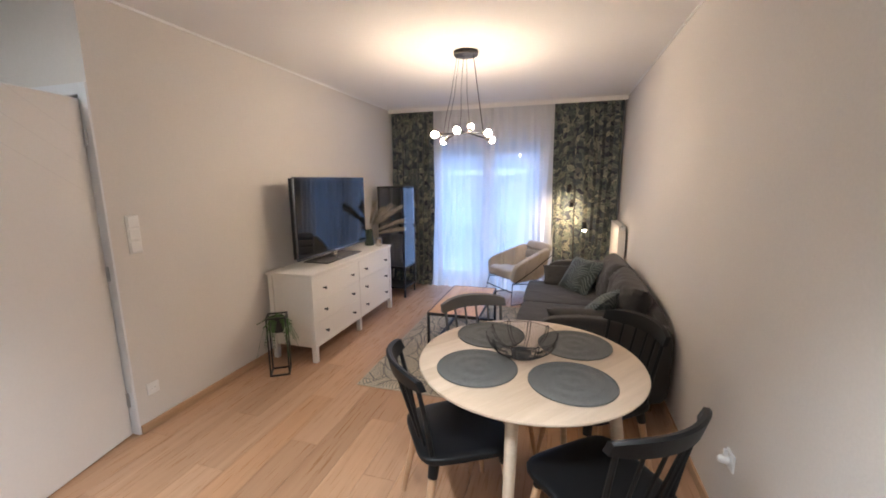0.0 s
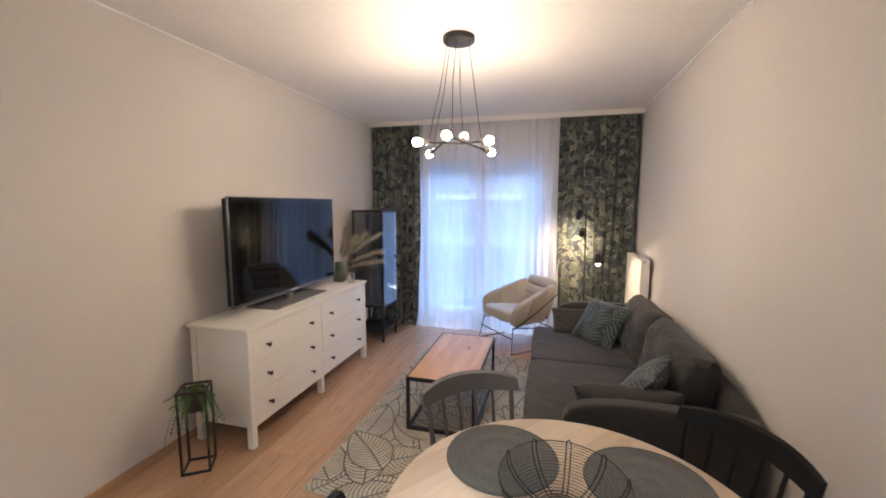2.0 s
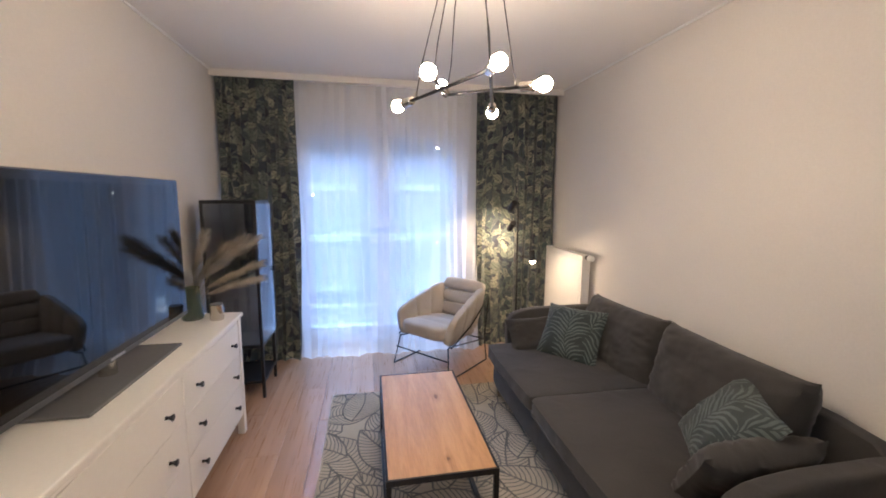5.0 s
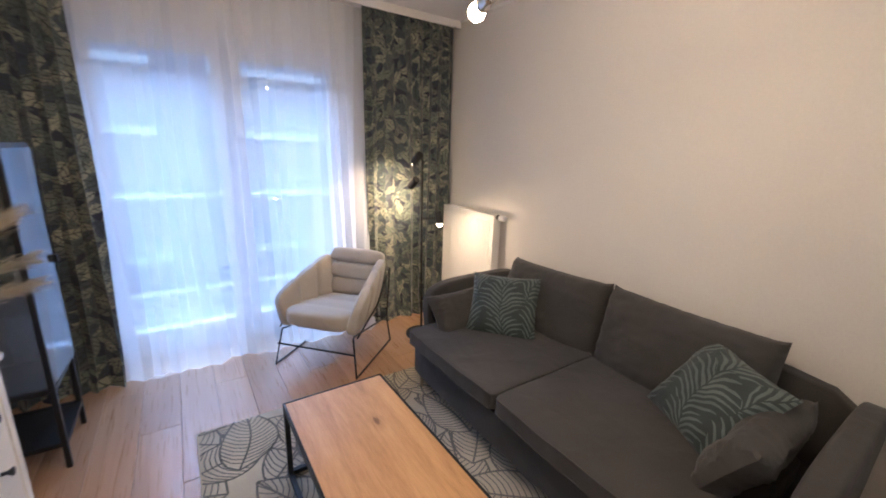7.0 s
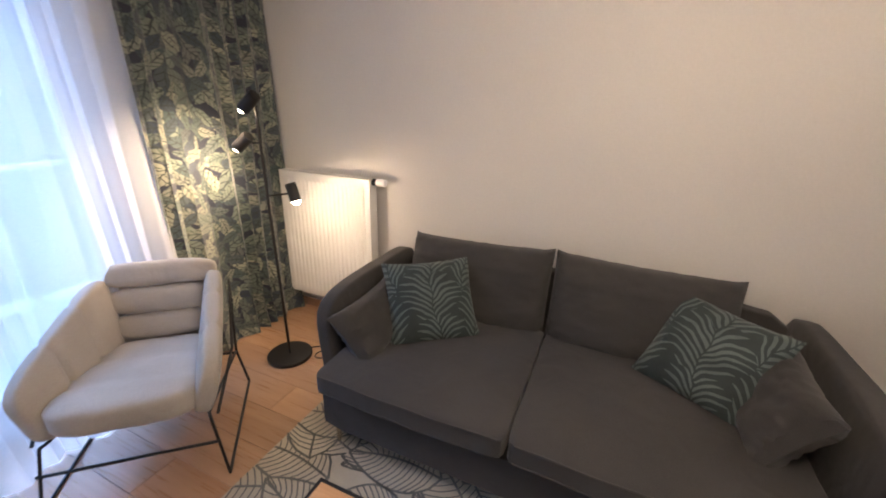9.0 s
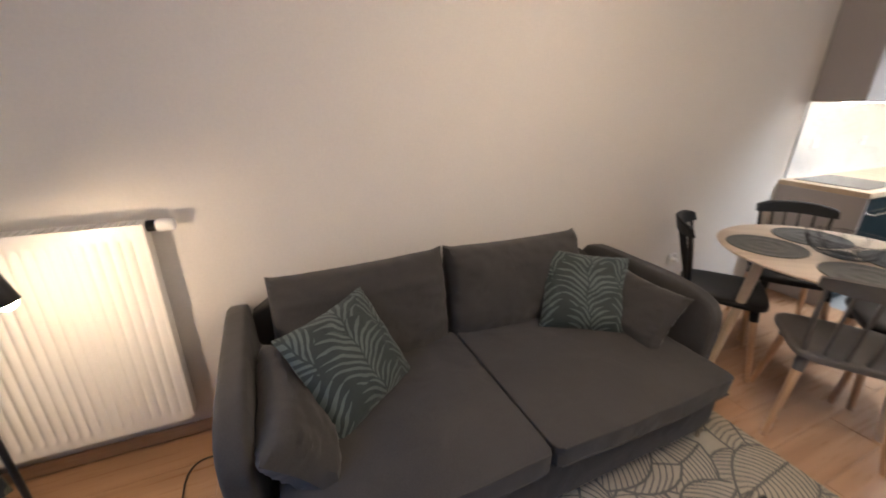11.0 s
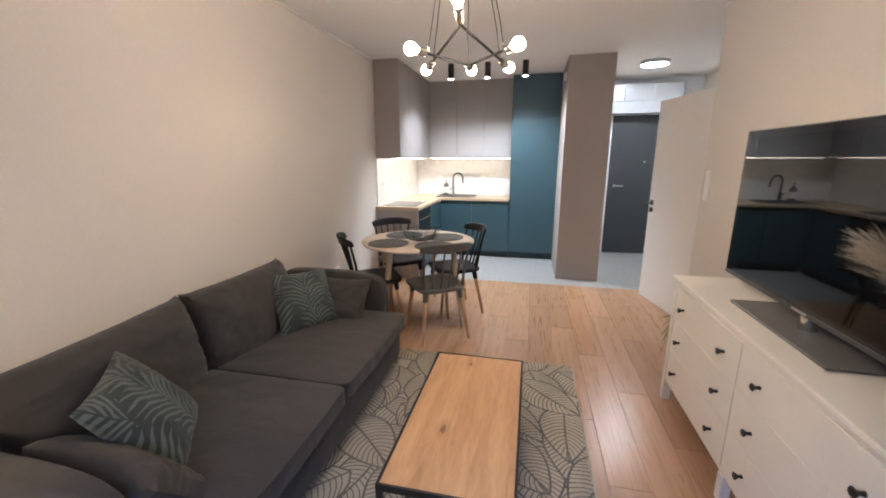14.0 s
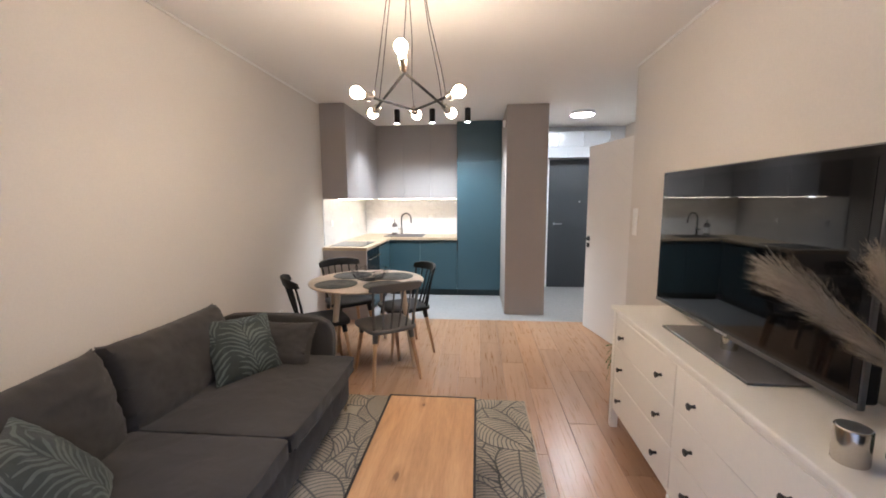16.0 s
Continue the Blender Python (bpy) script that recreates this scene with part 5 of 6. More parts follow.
def radiator():
    y0, y1, z0, z1, xf = 5.495, 6.21, 0.16, 1.04, 1.862
    t = thing("radiator", pose(xf, y0, z0), "white panel radiator mounted low on the wall", "radiator")
    w, h = y1 - y0, z1 - z0
    front = bmesh.new()
    n = 20
    cols = []
    for i in range(n * 4 + 1):
        u = i / (n * 4)
        k = math.cos(2 * math.pi * n * u)
        x = 0.002 + 0.013 * (0 if k < -0.1 else (1 if k > 0.4 else (k + 0.1) / 0.5))
        if u < 0.03 or u > 0.97:
            x = 0.003
        y = 0.012 + (w - 0.024) * u
        cols.append([front.verts.new((xx, y, z)) for xx, z in ((0.003, 0.0), (0.003, 0.035), (x, 0.05), (x, h - 0.065), (0.003, h - 0.05), (0.003, h - 0.012))])
    for a, b in zip(cols, cols[1:]):
        for p in range(5):
            front.faces.new((a[p], b[p], b[p + 1], a[p + 1]))
    part("front_panel", front, RADIATOR, t, "vertically ribbed panel")
    part("back_panel", boxed((0.066, 0.012, 0.01), (0.076, w - 0.012, h - 0.02), 0.003), RADIATOR, t)
    for yy in (0.0, w - 0.012):
        part("side_cover", boxed((0.002, yy, 0.012), (0.080, yy + 0.012, h), 0.003), RADIATOR, t)
    top = bmesh.new()
    for k in range(30):
        y = 0.016 + k * (w - 0.032) / 30
        box(top, (0.014, y, h - 0.010), (0.070, y + 0.012, h - 0.004))
    box(top, (0.003, 0.012, h - 0.012), (0.014, w - 0.012, h - 0.002))
    box(top, (0.070, 0.012, h - 0.012), (0.079, w - 0.012, h - 0.002))
    part("top_grille", top, RADIATOR, t)
    for y in (0.15, w - 0.15):
        part("bracket", boxed((0.0765, y - 0.02, 0.08), (0.1025, y + 0.02, h - 0.08)), RADIATOR, t)
    part("valve_ring", tubed([(0.045, 0.0, h - 0.02), (0.045, -0.03, h - 0.02)], 0.021, 16), BLACK_PLASTIC, t, "dark valve ring")
    part("thermostat_head", tubed([(0.045, -0.03, h - 0.02), (0.045, -0.042, h - 0.02), (0.045, -0.085, h - 0.02), (0.045, -0.09, h - 0.02)], [0.022, 0.024, 0.022, 0.016], 16), WHITE_PLASTIC, t, "white thermostat head")


radiator()


def floor_lamp():
    x, y = 1.395, 5.80
    t = thing("floor_lamp", pose(x, y, 0), "black floor lamp with three small spot heads", "floor lamp")
    part("foot_plate", turned([(0, 0), (0.128, 0), (0.130, 0.004), (0.130, 0.018), (0.126, 0.022), (0.012, 0.023), (0, 0.023)], 36), BLACK_METAL, t)
    part("pole", tubed([(0, 0, 0.02), (-0.012, 0, 0.8), (-0.02, 0, 1.50)], 0.0085, 10), BLACK_METAL, t)
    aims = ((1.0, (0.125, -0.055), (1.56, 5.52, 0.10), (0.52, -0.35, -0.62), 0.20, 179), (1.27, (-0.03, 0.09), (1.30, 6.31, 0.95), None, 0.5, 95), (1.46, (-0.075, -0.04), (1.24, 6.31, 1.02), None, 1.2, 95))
    for z, (dx, dy), aim, spill, share, cone in aims:
        c = Vector((dx - 0.015, dy, z))
        d = (Vector(aim) - Vector((x, y, 0)) - c).normalized()
        arm = part("arm", tubed([(-0.015, 0, z), tuple(c)], 0.0055, 8), BLACK_METAL, t)
        q = d.to_track_quat("-Z", "Y").to_matrix().to_4x4()
        hd = turned([(0, 0.055), (0.026, 0.055), (0.029, 0.05), (0.030, -0.045), (0.0275, -0.045), (0.0275, -0.01), (0.0, -0.008)], 22)
        m = Matrix.Translation(c) @ q
        bmesh.ops.transform(hd, matrix=m, verts=hd.verts[:])
        head = part("head", hd, BLACK_METAL, t, "black cylinder spot head")
        gl = turned([(0, -0.066), (0.010, -0.064), (0.019, -0.056), (0.0235, -0.046), (0.024, -0.030), (0, -0.02)], 18)
        bmesh.ops.transform(gl, matrix=m, verts=gl.verts[:])
        part("bulb", gl, READING, head, "glowing reading bulb")
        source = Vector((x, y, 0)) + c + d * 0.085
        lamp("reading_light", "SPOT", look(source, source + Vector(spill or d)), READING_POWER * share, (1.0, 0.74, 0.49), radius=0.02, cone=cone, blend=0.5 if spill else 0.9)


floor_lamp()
cable = bpy.data.curves.new("lamp_cable", "CURVE")
cable.dimensions, cable.bevel_depth, cable.bevel_resolution = "3D", 0.0035, 2
sp = cable.splines.new("NURBS")
pts = ((1.50, 5.76), (1.55, 5.70), (1.61, 5.62), (1.62, 5.57), (1.56, 5.60), (1.50, 5.68), (1.43, 5.66), (1.46, 5.58), (1.58, 5.53), (1.70, 5.55), (1.79, 5.50), (1.76, 5.40), (1.83, 5.36), (1.90, 5.42), (1.945, 5.40), (1.945, 5.30))
sp.points.add(len(pts) - 1)
for p, (a, b) in zip(sp.points, pts):
    p.co = (a, b, 0.004, 1)
sp.use_endpoint_u = True
co = new("lamp_cable", cable)
cable.materials.append(CABLE)
tagged(co, "loose black lamp cable on the floor", "cable")


def pendant():
    cx, cy = 0.43, 3.945
    t = thing("pendant_lamp", pose(cx, cy, H), "pendant lamp with crossed bars and bare globe bulbs", "pendant lamp")
    part("canopy", turned([(0, -0.001), (0.098, -0.001), (0.1, -0.006), (0.098, -0.03), (0.094, -0.033), (0, -0.034)], 36), BLACK_METAL, t, "round black ceiling canopy")
    o = Vector((cx, cy, H))
    vees = (((0.655, 3.755, 1.935), (0.395, 4.215, 1.995), (0.235, 3.705, 1.935), (0.39, 4.31, 2.06)), ((0.605, 4.195, 1.925), (0.44, 3.70, 1.955), (0.172, 4.165, 1.925), (0.44, 3.615, 1.95)))
    k = 0
    for e1, apex, e2, tip in vees:
        e1, apex, e2, tip = (Vector(p) - o for p in (e1, apex, e2, tip))
        ends = []
        for e in (e1, e2):
            d = (e - apex).normalized()
            part("bar", tubed([apex, e - d * 0.10], 0.0065, 8), BLACK_METAL, t, "dark metal bar")
            ends.append((e, d))
        ends.append((tip, (tip - apex).normalized()))
        for e, d in ends:
            m = Matrix.Translation(e) @ d.to_track_quat("Z", "Y").to_matrix().to_4x4()
            so = turned([(0, -0.105), (0.012, -0.105), (0.018, -0.10), (0.019, -0.055), (0.021, -0.053), (0.021, -0.045), (0.019, -0.04), (0.016, -0.036), (0, -0.036)], 18)
            bmesh.ops.transform(so, matrix=m, verts=so.verts[:])
            socket = part("socket", so, CHROME, t, "nickel bulb socket")
            bl = turned([(0, -0.0355), (0.012, -0.035), (0.0155, -0.026), (0.0225, -0.013), (0.026, 0.001), (0.0245, 0.013), (0.0175, 0.022), (0.009, 0.0265), (0, 0.0275)], 20)
            bmesh.ops.transform(bl, matrix=m, verts=bl.verts[:])
            part("bulb", bl, BULB, socket, "glowing globe bulb")
        for p in (e1 - (e1 - apex).normalized() * 0.13, e2 - (e2 - apex).normalized() * 0.13, apex):
            a = Vector((p.x, p.y, 0)).normalized() * 0.075
            top = Vector((a.x, a.y, -0.034))
            sway = 0.006 * math.sin(k * 2.1)
            part("cable", tubed([top, top.lerp(p, 0.45) + Vector((sway, sway, 0)), top.lerp(p, 0.8) + Vector((-sway, 0, 0)), p + Vector((0, 0, 0.012)), p], 0.0022, 6), CABLE, t)
            part("clip", tubed([p + Vector((0, 0, 0.006)), p + Vector((0, 0, 0.026))], 0.006, 8), CHROME, t)
            k += 1


pendant()

# ---- dining table ----
TX, TY, TZ, TR = 1.10, 2.43, 0.74, 0.52


def dining_table():
    t = thing("dining_table", pose(TX, TY, 0), "round pale beech dining table on four splayed legs", "dining table")
    part("tabletop", turned([(0, TZ - 0.022), (TR - 0.03, TZ - 0.022), (TR - 0.006, TZ - 0.014), (TR, TZ - 0.006), (TR - 0.003, TZ - 0.001), (TR - 0.01, TZ), (0, TZ)], 72), BIRCH, t, at=pose(0, 0, 0, 0, 0, 52))
    for az in (67, 157, 266, 338):
        ca, sa = math.cos(radians(az)), math.sin(radians(az))
        part("leg", tubed([(0.385 * ca, 0.385 * sa, TZ - 0.0225), (0.50 * ca, 0.50 * sa, 0.0)], [0.027, 0.018], 16), BIRCH, t)
    part("apron", turned([(0.33, TZ - 0.05), (0.35, TZ - 0.05), (0.35, TZ - 0.0225), (0.33, TZ - 0.0225)], 40), BIRCH, t)


dining_table()


def placemat(m):
    t = thing("placemat", m, "round charcoal woven placemat on the table", "placemat", "placemats on the table")
    prof = [(0, 0.0)]
    for k in range(24):
        r0 = 0.178 * k / 24
        prof += [(r0 + 0.0006, 0.0036), (r0 + 0.0037, 0.0048), (r0 + 0.0066, 0.0036)]
    prof += [(0.181, 0.002), (0.178, 0.0)]
    bm = turned(prof[1:], 40)
    part("weave", bm, PLACEMAT, t)
    part("edge_braid", tubed([(0.1795 * math.cos(a), 0.1795 * math.sin(a), 0.0036) for a in (2 * math.pi * k / 40 for k in range(41))], 0.0032, 6), PLACEMAT, t)
    return t


for dx, dy in ((-0.215, -0.16), (0.195, -0.185), (-0.22, 0.235), (0.215, 0.215)):
    placemat(pose(TX + dx, TY + dy, TZ))


def wire_bowl():
    x, y = 1.065, 2.462
    t = thing("wire_bowl", pose(x, y, TZ + 0.0055), "black wire fruit bowl on the table", "bowl")

    def wall(u):
        """Radius and height of the bowl's side from foot to rim."""
        return 0.070 + 0.100 * math.sin(u * math.pi / 2) ** 0.9, 0.004 + 0.098 * u ** 1.45

    for k in range(10):
        a = 2 * math.pi * (k + 0.3) / 10
        up = [(wall(i / 9)[0], 0.007, wall(i / 9)[1]) for i in range(10)]
        tip = (wall(1.0)[0] + 0.001, 0.0, wall(1.0)[1] + 0.007)
        loop = up + [tip] + [(r, -w, z) for r, w, z in up[::-1]]
        pts = [(r * math.cos(a) - w * math.sin(a), r * math.sin(a) + w * math.cos(a), z) for r, w, z in loop]
        part("hairpin_wire", tubed(pts, 0.0018, 6), BLACK_METAL, t)
    for k in range(17):
        r, z = wall(0.04 + 0.95 * k / 16)
        part("ring", tubed([(r * math.cos(a), r * math.sin(a), z) for a in (2 * math.pi * q / 40 for q in range(41))], 0.0018 if k in (0, 16) else 0.0009, 5), BLACK_METAL, t)
    for k in range(6):
        r = 0.018 + 0.010 * k
        part("base_ring", tubed([(r * math.cos(a), r * math.sin(a), 0.003) for a in (2 * math.pi * q / 28 for q in range(29))], 0.0022, 5), BLACK_METAL, t)
    part("base_plate", turned([(0, 0), (0.045, 0), (0.047, 0.002), (0, 0.003)], 28), BLACK_METAL, t)


wire_bowl()


def chair(m, plastic, label):
    t = thing("dining_chair", m, label, "chair", "chairs round the table")
    # local: -y faces the table, +y is the back
    bm = bmesh.new()
    vs = blob(bm, (0, 0, 0.445), (0.215, 0.215, 0.022), 5.5, 14)
    for v in vs:
        v.co.x *= 1.0 - 0.07 * (v.co.y / 0.2)
        if v.co.z > 0.445:
            r2 = (v.co.x / 0.2) ** 2 + ((v.co.y) / 0.2) ** 2
            v.co.z -= 0.014 * max(0, 1 - r2)
    part("seat", bm, plastic, t)
    for sx in (-1, 1):
        for fy, spread in ((-0.155, -0.06), (0.15, 0.075)):
            top, foot = Vector((sx * 0.15, fy, 0.425)), Vector((sx * 0.205, fy + spread, 0.0))
            part("leg_socket", tubed([top, top.lerp(foot, 0.17)], [0.024, 0.021], 12), plastic, t)
            part("leg", tubed([top.lerp(foot, 0.171), foot], [0.0185, 0.0125], 12), LEGWOOD, t, "tapered beech leg")
    rail = bmesh.new()
    n = 16
    rows = []
    for i in range(n + 1):
        u = 2 * i / n - 1
        x, y = 0.215 * u, 0.292 - 0.075 * u * u
        hh = 0.038 * (1 - 0.35 * abs(u) ** 4)
        out = Vector((0.15 * 2 * u * 0.5, 1, 0)).normalized() * 0.013
        zc = 0.815 - 0.012 * u * u
        lean = 0.018
        rows.append([rail.verts.new(p) for p in ((x - out.x, y - out.y - lean * 0.5, zc - hh), (x + out.x, y + out.y - lean * 0.5, zc - hh), (x + out.x, y + out.y + lean * 0.5, zc + hh * 0.8), (x + out.x * 0.3, y + out.y * 0.3 + lean * 0.5, zc + hh), (x - out.x, y - out.y + lean * 0.5, zc + hh * 0.8))])
    for a, b in zip(rows, rows[1:]):
        for k in range(5):
            rail.faces.new((a[k], a[(k + 1) % 5], b[(k + 1) % 5], b[k]))
    rail.faces.new(rows[0])
    rail.faces.new(rows[-1][::-1])
    part("top_rail", rail, plastic, t)
    for k in range(6):
        u = (k - 2.5) / 2.5
        y1 = 0.288 - 0.075 * (u * 0.88) ** 2
        wide = 0.012 if abs(u) == 1 else 0.0085
        part("spindle", tubed([(0.165 * u, 0.185 - 0.02 * u * u, 0.455), (0.178 * u, 0.235 - 0.045 * u * u, 0.62), (0.189 * u, y1 - 0.004, 0.79)], [wide, wide * 0.9, wide * 0.8], 8), plastic, t)
    return t


for bx, by, plastic, label in ((0.69, 3.01, GREY_PLASTIC, "dark grey spindle-back dining chair with beech legs"), (0.575, 2.085, BLACK_PLASTIC, "black spindle-back dining chair with beech legs"), (1.58, 1.86, BLACK_PLASTIC, "black spindle-back dining chair near the counter"), (1.66, 2.86, BLACK_PLASTIC, "black spindle-back dining chair beside the sofa arm")):
    d = Vector((bx - TX, by - TY, 0)).normalized()
    if "sofa arm" in label:
        d = Vector((0.83, 0.555, 0))
    o = Vector((bx, by, 0)) - d * 0.27
    chair(basis(o, Vector((d.y, -d.x, 0)), d, Vector((0, 0, 1))), plastic, label)

# ---- kitchen ----
WTZ, KX, KY, KF, UF, KEND = 0.90, 1.41, 0.07, 0.04, -0.20, 1.34


def unit(name, lo, hi, face, doors, mat, label, category="cabinet", plinth=0.0, grip=False):
    """A cabinet carcass with its doors: (a0, a1, z0, z1) along its face, which is '-x' or '+y'."""
    t = thing(name, Matrix.Identity(4), label, category)
    lo, hi = Vector(lo), Vector(hi)
    a, b = lo.copy(), hi.copy()
    if plinth:
        a.z = plinth
    if face == "+y":
        b.y -= 0.02
    else:
        a.x += 0.02
    part("body", boxed(a, b), mat, t)
    if plinth:
        pl, ph = lo.copy(), hi.copy()
        ph.z = plinth
        if face == "+y":
            ph.y -= 0.06
        else:
            pl.x += 0.06
        part("plinth", boxed(pl, ph), PLINTH, t, "recessed dark plinth")
    for a0, a1, z0, z1 in doors:
        if face == "+y":
            bm = boxed((a0 + 0.0015, hi.y - 0.0195, z0 + 0.0015), (a1 - 0.0015, hi.y, z1 - 0.0015), 0.0015)
        else:
            bm = boxed((lo.x, a0 + 0.0015, z0 + 0.0015), (lo.x + 0.0195, a1 - 0.0015, z1 - 0.0015), 0.0015)
        part("door", bm, mat, t)
    return t


TX0, TX1 = -0.253, 0.40
tall = unit("tall_cabinet", (TX0, YK, 0), (TX1, KF, H - 0.003), "+y", [(TX0, TX1, 0.10, 2.02), (TX0, TX1, 2.02, H - 0.004)], TEAL, "tall teal built-in fridge cabinet reaching the ceiling", plinth=0.10)
for z0, z1 in ((0.69, 0.87), (2.04, 2.20)):
    part("handle", boxed((TX1 - 0.016, KF + 0.0005, z0), (TX1 - 0.002, KF + 0.022, z1), 0.002), BLACK_METAL, tall, "slim black edge grip")
unit("base_cabinet", (0.402, YK, 0), (0.96, KF, WTZ - 0.04), "+y", [(0.402, 0.96, 0.10, WTZ - 0.065)], TEAL, "teal handleless base cabinet under the worktop", plinth=0.10)
unit("base_cabinet", (0.962, YK, 0), (1.44, KF, WTZ - 0.04), "+y", [(0.962, 1.44, 0.10, WTZ - 0.065)], TEAL, "teal handleless sink base cabinet", plinth=0.10)
unit("base_cabinet", (KX + 0.02, KF + 0.002, 0), (XR - 0.002, 0.70, WTZ - 0.04), "-x", [(KF + 0.02, 0.70, 0.10, WTZ - 0.065)], TEAL, "teal base cabinet along the side wall", plinth=0.10)
ov = unit("oven_cabinet", (KX + 0.02, 0.702, 0), (XR - 0.002, KEND - 0.04, WTZ - 0.04), "-x", [(0.702, KEND - 0.04, 0.10, 0.24)], TEAL, "teal cabinet with a built-in black oven", "oven", plinth=0.10)
part("oven_front", boxed((KX + 0.012, 0.712, 0.25), (KX + 0.0195, KEND - 0.05, WTZ - 0.05), 0.003), HOB, ov, "black glass oven front")
part("oven_handle", tubed([(KX + 0.012, 0.76, 0.74), (KX - 0.02, 0.76, 0.74), (KX - 0.02, KEND - 0.10, 0.74), (KX + 0.012, KEND - 0.10, 0.74)], 0.006), CHROME, ov, "steel oven handle")
tagged(part("counter_end_panel", boxed((KX + 0.012, KEND - 0.038, 0), (XR - 0.002, KEND - 0.012, WTZ - 0.04), 0.002), TAUPE), "taupe end panel closing the counter", "panel")
wt = bmesh.new()
box(wt, (KX, KY + 0.0005, WTZ - 0.038), (XR - 0.002, KEND, WTZ), 0.002)
box(wt, (TX1 + 0.003, YK + 0.002, WTZ - 0.038), (XR - 0.002, KY, WTZ), 0.002)
tagged(part("worktop", wt, WORKTOP), "light oak L-shaped kitchen worktop", "worktop")
splash = thing("splashback", Matrix.Identity(4), "white marble-look splashback panels with faint veins", "splashback")
part("panel", boxed((TX1 + 0.003, YK + 0.0005, WTZ + 0.001), (XR - 0.0105, YK + 0.01, 1.475)), MARBLE, splash)
part("panel", boxed((XR - 0.01, YK + 0.0005, WTZ + 0.001), (XR - 0.0005, 1.27, 1.475)), MARBLE, splash)
part("edge_strip", boxed((XR - 0.011, 1.271, WTZ + 0.001), (XR - 0.0005, 1.277, 1.475)), SILVER, splash, "thin steel edge strip")
UZ = 1.48
x_edges = [TX1 + 0.003, 0.82, 1.235, 1.651]
for a, b in zip(x_edges, x_edges[1:]):
    unit("wall_cabinet", (a, YK, UZ), (b - 0.002, UF, H - 0.003), "+y", [(a, b - 0.002, UZ, H - 0.004)], TAUPE, "taupe handleless wall cabinet up to the ceiling")
UX = 1.652
y_edges = [UF + 0.002, 0.32, 0.84, 1.26]
for a, b in zip(y_edges, y_edges[1:]):
    unit("wall_cabinet", (UX, a, UZ), (XR - 0.002, b - 0.002, H - 0.003), "-x", [(a, b - 0.002, UZ, H - 0.004)], TAUPE, "taupe handleless wall cabinet on the side wall")
unit("wall_cabinet", (UX - 0.002, YK, UZ), (XR - 0.002, UF, H - 0.003), "+y", [], TAUPE, "taupe corner wall cabinet")
led = thing("led_strip", Matrix.Identity(4), "warm glowing light strip under the wall cabinets", "light")
part("strip", boxed((TX1 + 0.03, -0.30, UZ - 0.004), (UX, -0.285, UZ - 0.001)), LED, led)
part("strip", boxed((UX + 0.12, -0.25, UZ - 0.004), (UX + 0.135, 1.20, UZ - 0.001)), LED, led)
hood = thing("hood_lamp", pose(UX + 0.05, 1.12, UZ - 0.006), "small round glowing hood lamp", "light")
part("disc", turned([(0, 0), (0.025, 0), (0.03, 0.003), (0.03, 0.0055), (0, 0.0055)], 18), SPOT_DISC, hood)
hob = thing("hob", pose(1.47, 0.70, WTZ), "flat black induction hob set in the worktop", "hob")
part("glass", boxed((0, 0, 0.0005), (0.44, 0.54, 0.006), 0.002), HOB, hob)
sink = thing("sink", pose(0.93, -0.44, WTZ), "black composite sink set in the worktop", "sink")
sk = bmesh.new()
for lo, hi in (((0, 0, 0.0005), (0.60, 0.03, 0.009)), ((0, 0.40, 0.0005), (0.60, 0.43, 0.009)), ((0, 0.03, 0.0005), (0.03, 0.40, 0.009)), ((0.36, 0.03, 0.0005), (0.60, 0.40, 0.007))):
    box(sk, lo, hi, 0.002)
part("rim", sk, SINK, sink)
part("bowl_floor", boxed((0.031, 0.031, 0.0004), (0.359, 0.399, 0.002)), SINK, sink)
tap = thing("kitchen_tap", pose(1.34, -0.47, WTZ), "tall curved steel and black kitchen tap", "tap")
part("body", tubed([(0, 0, 0.0), (0, 0, 0.02), (0, 0, 0.11)], [0.026, 0.022, 0.02], 16), CHROME, tap)
arc = [(0, 0, 0.11), (0, 0, 0.26)] + [(-0.085 + 0.085 * math.cos(a), 0.03 * (1 - math.cos(a)), 0.26 + 0.085 * math.sin(a)) for a in (math.pi * k / 10 for k in range(1, 11))] + [(-0.172, 0.06, 0.19)]
part("spout", tubed(arc, 0.011, 12), BLACK_PLASTIC, tap, "flexible black spout")
part("lever", tubed([(0.018, 0.0, 0.08), (0.05, 0.03, 0.10)], 0.006), CHROME, tap)
soap = thing("soap_bottle", pose(1.435, -0.38, WTZ) @ Matrix.Scale(1.3, 4), "clear soap dispenser with a black pump and white label", "bottle")
part("bottle_body", turned([(0, 0.001), (0.03, 0.001), (0.032, 0.005), (0.032, 0.12), (0.026, 0.14), (0.012, 0.15), (0, 0.15)], 20), mottled("brown_bottle", (0.16, 0.13, 0.12), 0.2, 60, 3, 0.05, 0.0), soap)
part("label", turned([(0.0325, 0.03), (0.0328, 0.03), (0.0328, 0.10), (0.0325, 0.10)], 20), WHITE_PLASTIC, soap)
part("pump", tubed([(0, 0, 0.149), (0, 0, 0.185), (-0.005, 0.03, 0.187)], 0.006), BLACK_PLASTIC, soap)
for m, lab in ((pose(XR - 0.0105, 1.02, 1.17, 0, 0, 180), ""), (pose(1.58, YK + 0.0105, 1.17, 0, 0, 90), ""), (pose(0.86, YK + 0.0105, 1.17, 0, 0, 90), ""), (pose(XR - 0.0105, 0.25, 1.17, 0, 0, 180), "")):
    wall_plate("power_socket", m, 1, False, True, "white power socket on the splashback")
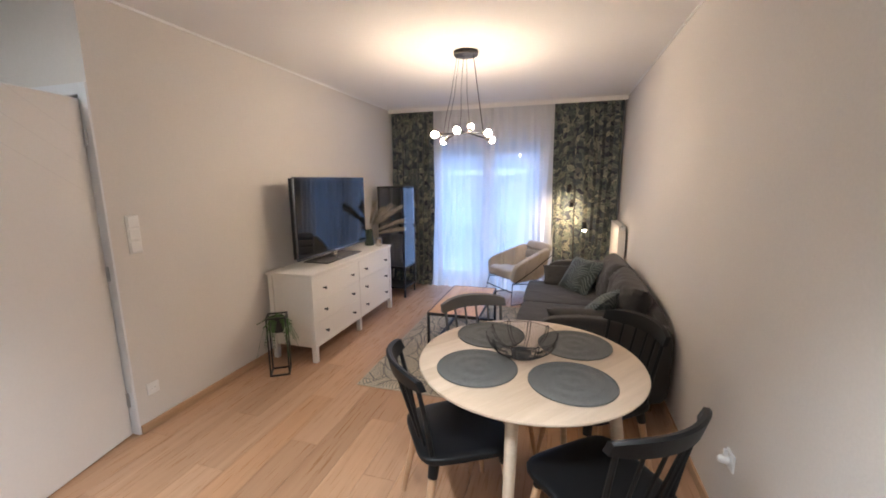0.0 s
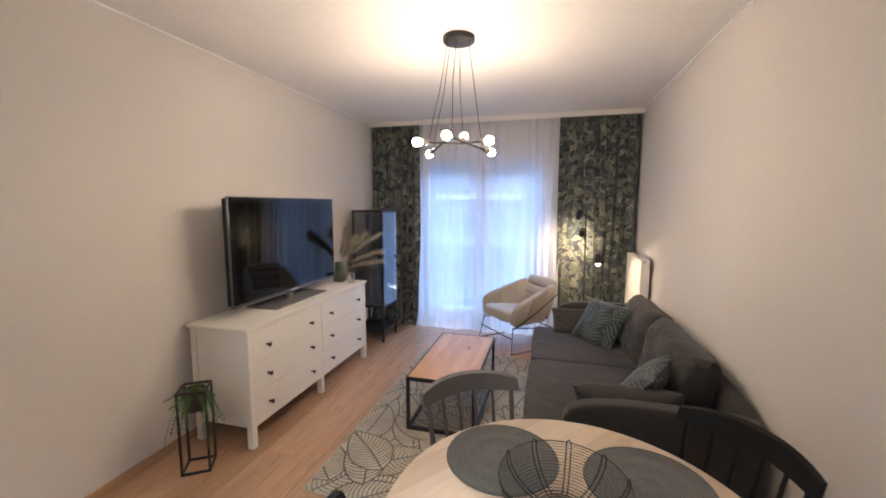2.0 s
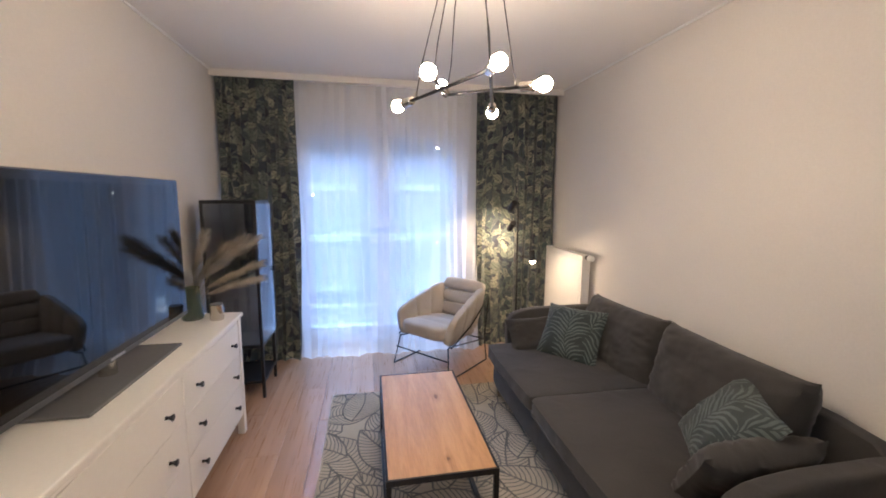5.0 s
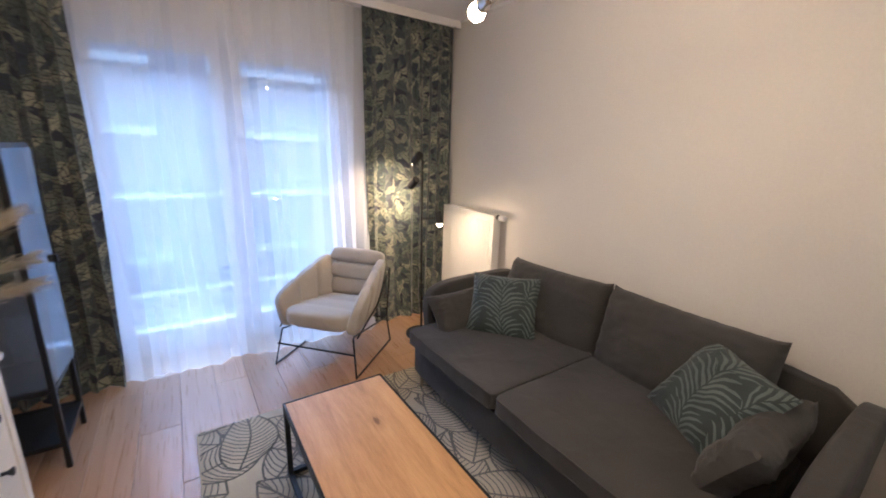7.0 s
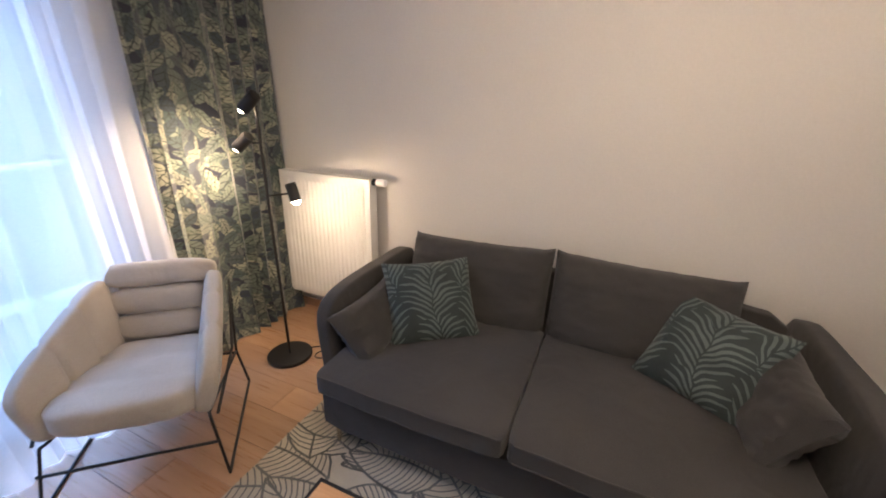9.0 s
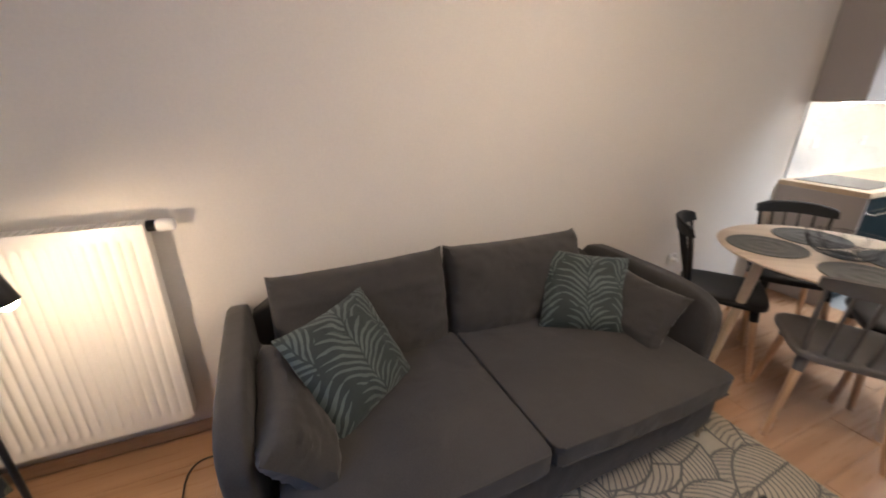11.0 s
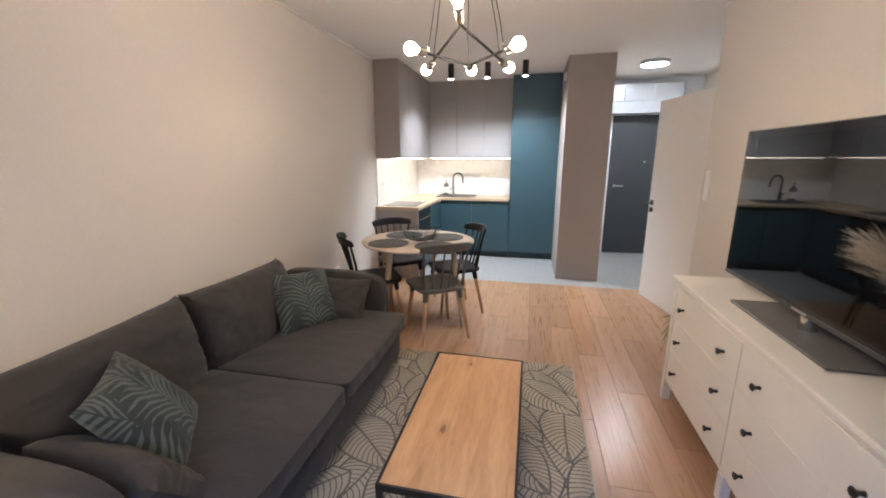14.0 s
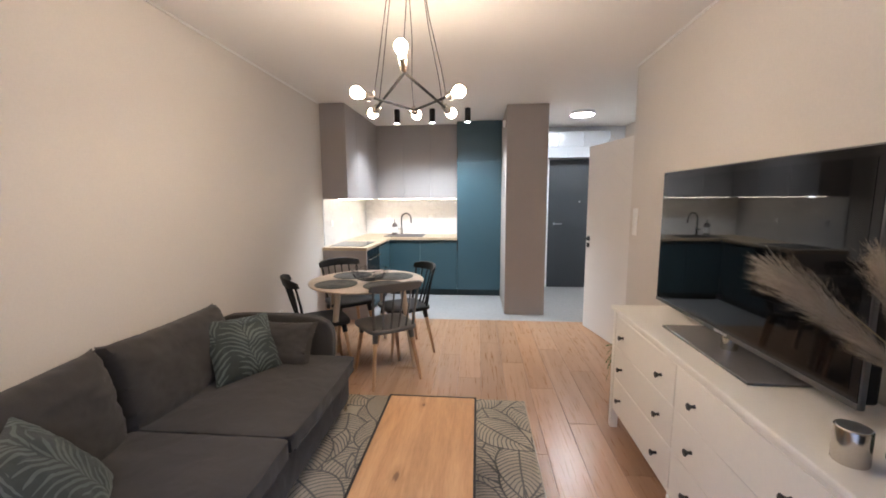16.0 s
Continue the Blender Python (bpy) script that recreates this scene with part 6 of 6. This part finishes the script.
for k, x in enumerate((1.118, 0.668, 0.222)):
    s = thing("ceiling_spot", pose(x, 0.82, H), "black cylinder surface spotlight on the ceiling", "ceiling lamp", "kitchen ceiling spots")
    part("cylinder", turned([(0, -0.001), (0.036, -0.001), (0.036, -0.172), (0.033, -0.172), (0.033, -0.162), (0, -0.161)], 24), BLACK_METAL, s)
    part("disc", turned([(0, -0.1705), (0.032, -0.1705), (0.032, -0.163), (0, -0.1625)], 20), SPOT_DISC, s, "glowing disc")
    lamp("spot_light", "SPOT", look((x, 0.82, H - 0.179), (x, 0.42, 0.0)), SPOT_POWER, (0.80, 0.89, 1.0), radius=0.03, cone=126, blend=0.6)
hl = thing("hall_lamp", pose(-1.27, 0.45, H), "round flush hallway ceiling light, glowing cool white", "ceiling lamp")
part("ring", turned([(0.150, -0.001), (0.160, -0.001), (0.160, -0.04), (0.145, -0.045), (0.145, -0.038), (0.150, -0.03)], 40), SILVER, hl)
part("diffuser", turned([(0, -0.05), (0.11, -0.047), (0.143, -0.04), (0.143, -0.004), (0, -0.003)], 40), HALL_DISC, hl, "frosted glowing diffuser")
inter = thing("wall_sensor", pose(-0.2545, 0.70, 2.42), "small round white sensor on the pier", "sensor")
bm = turned([(0, 0.0), (0.045, 0.0), (0.045, 0.02), (0.038, 0.028), (0, 0.03)], 24)
bmesh.ops.transform(bm, matrix=pose(0, 0, 0, 0, 90, 0), verts=bm.verts[:])
part("case", bm, WHITE_PLASTIC, inter)

# ---- oak planks of the floor ----
PW, PL = 0.190, 1.285
rng = random.Random(3)
cols = int(math.ceil((XR - XL) / PW))
cache = {}
for c in range(cols):
    x0 = XL + c * PW
    x1 = min(x0 + PW, XR)
    y = Y_TILE - PL * ((c * 0.37 + 0.18) % 1.0)
    while y < YW:
        a, b = max(y, Y_TILE), min(y + PL, YW)
        if b - a > 0.01:
            key = (round(x1 - x0, 3), round(b - a, 3))
            if key not in cache:
                cache[key] = finish("plank", boxed((0.0007, 0.0007, -0.011), (key[0] - 0.0007, key[1] - 0.0007, 0.0), 0.0009, 1), PLANK, False)
            ob = new("plank", cache[key])
            ob.parent = floor
            ob.location = (x0, a, 0.0)
        y += PL
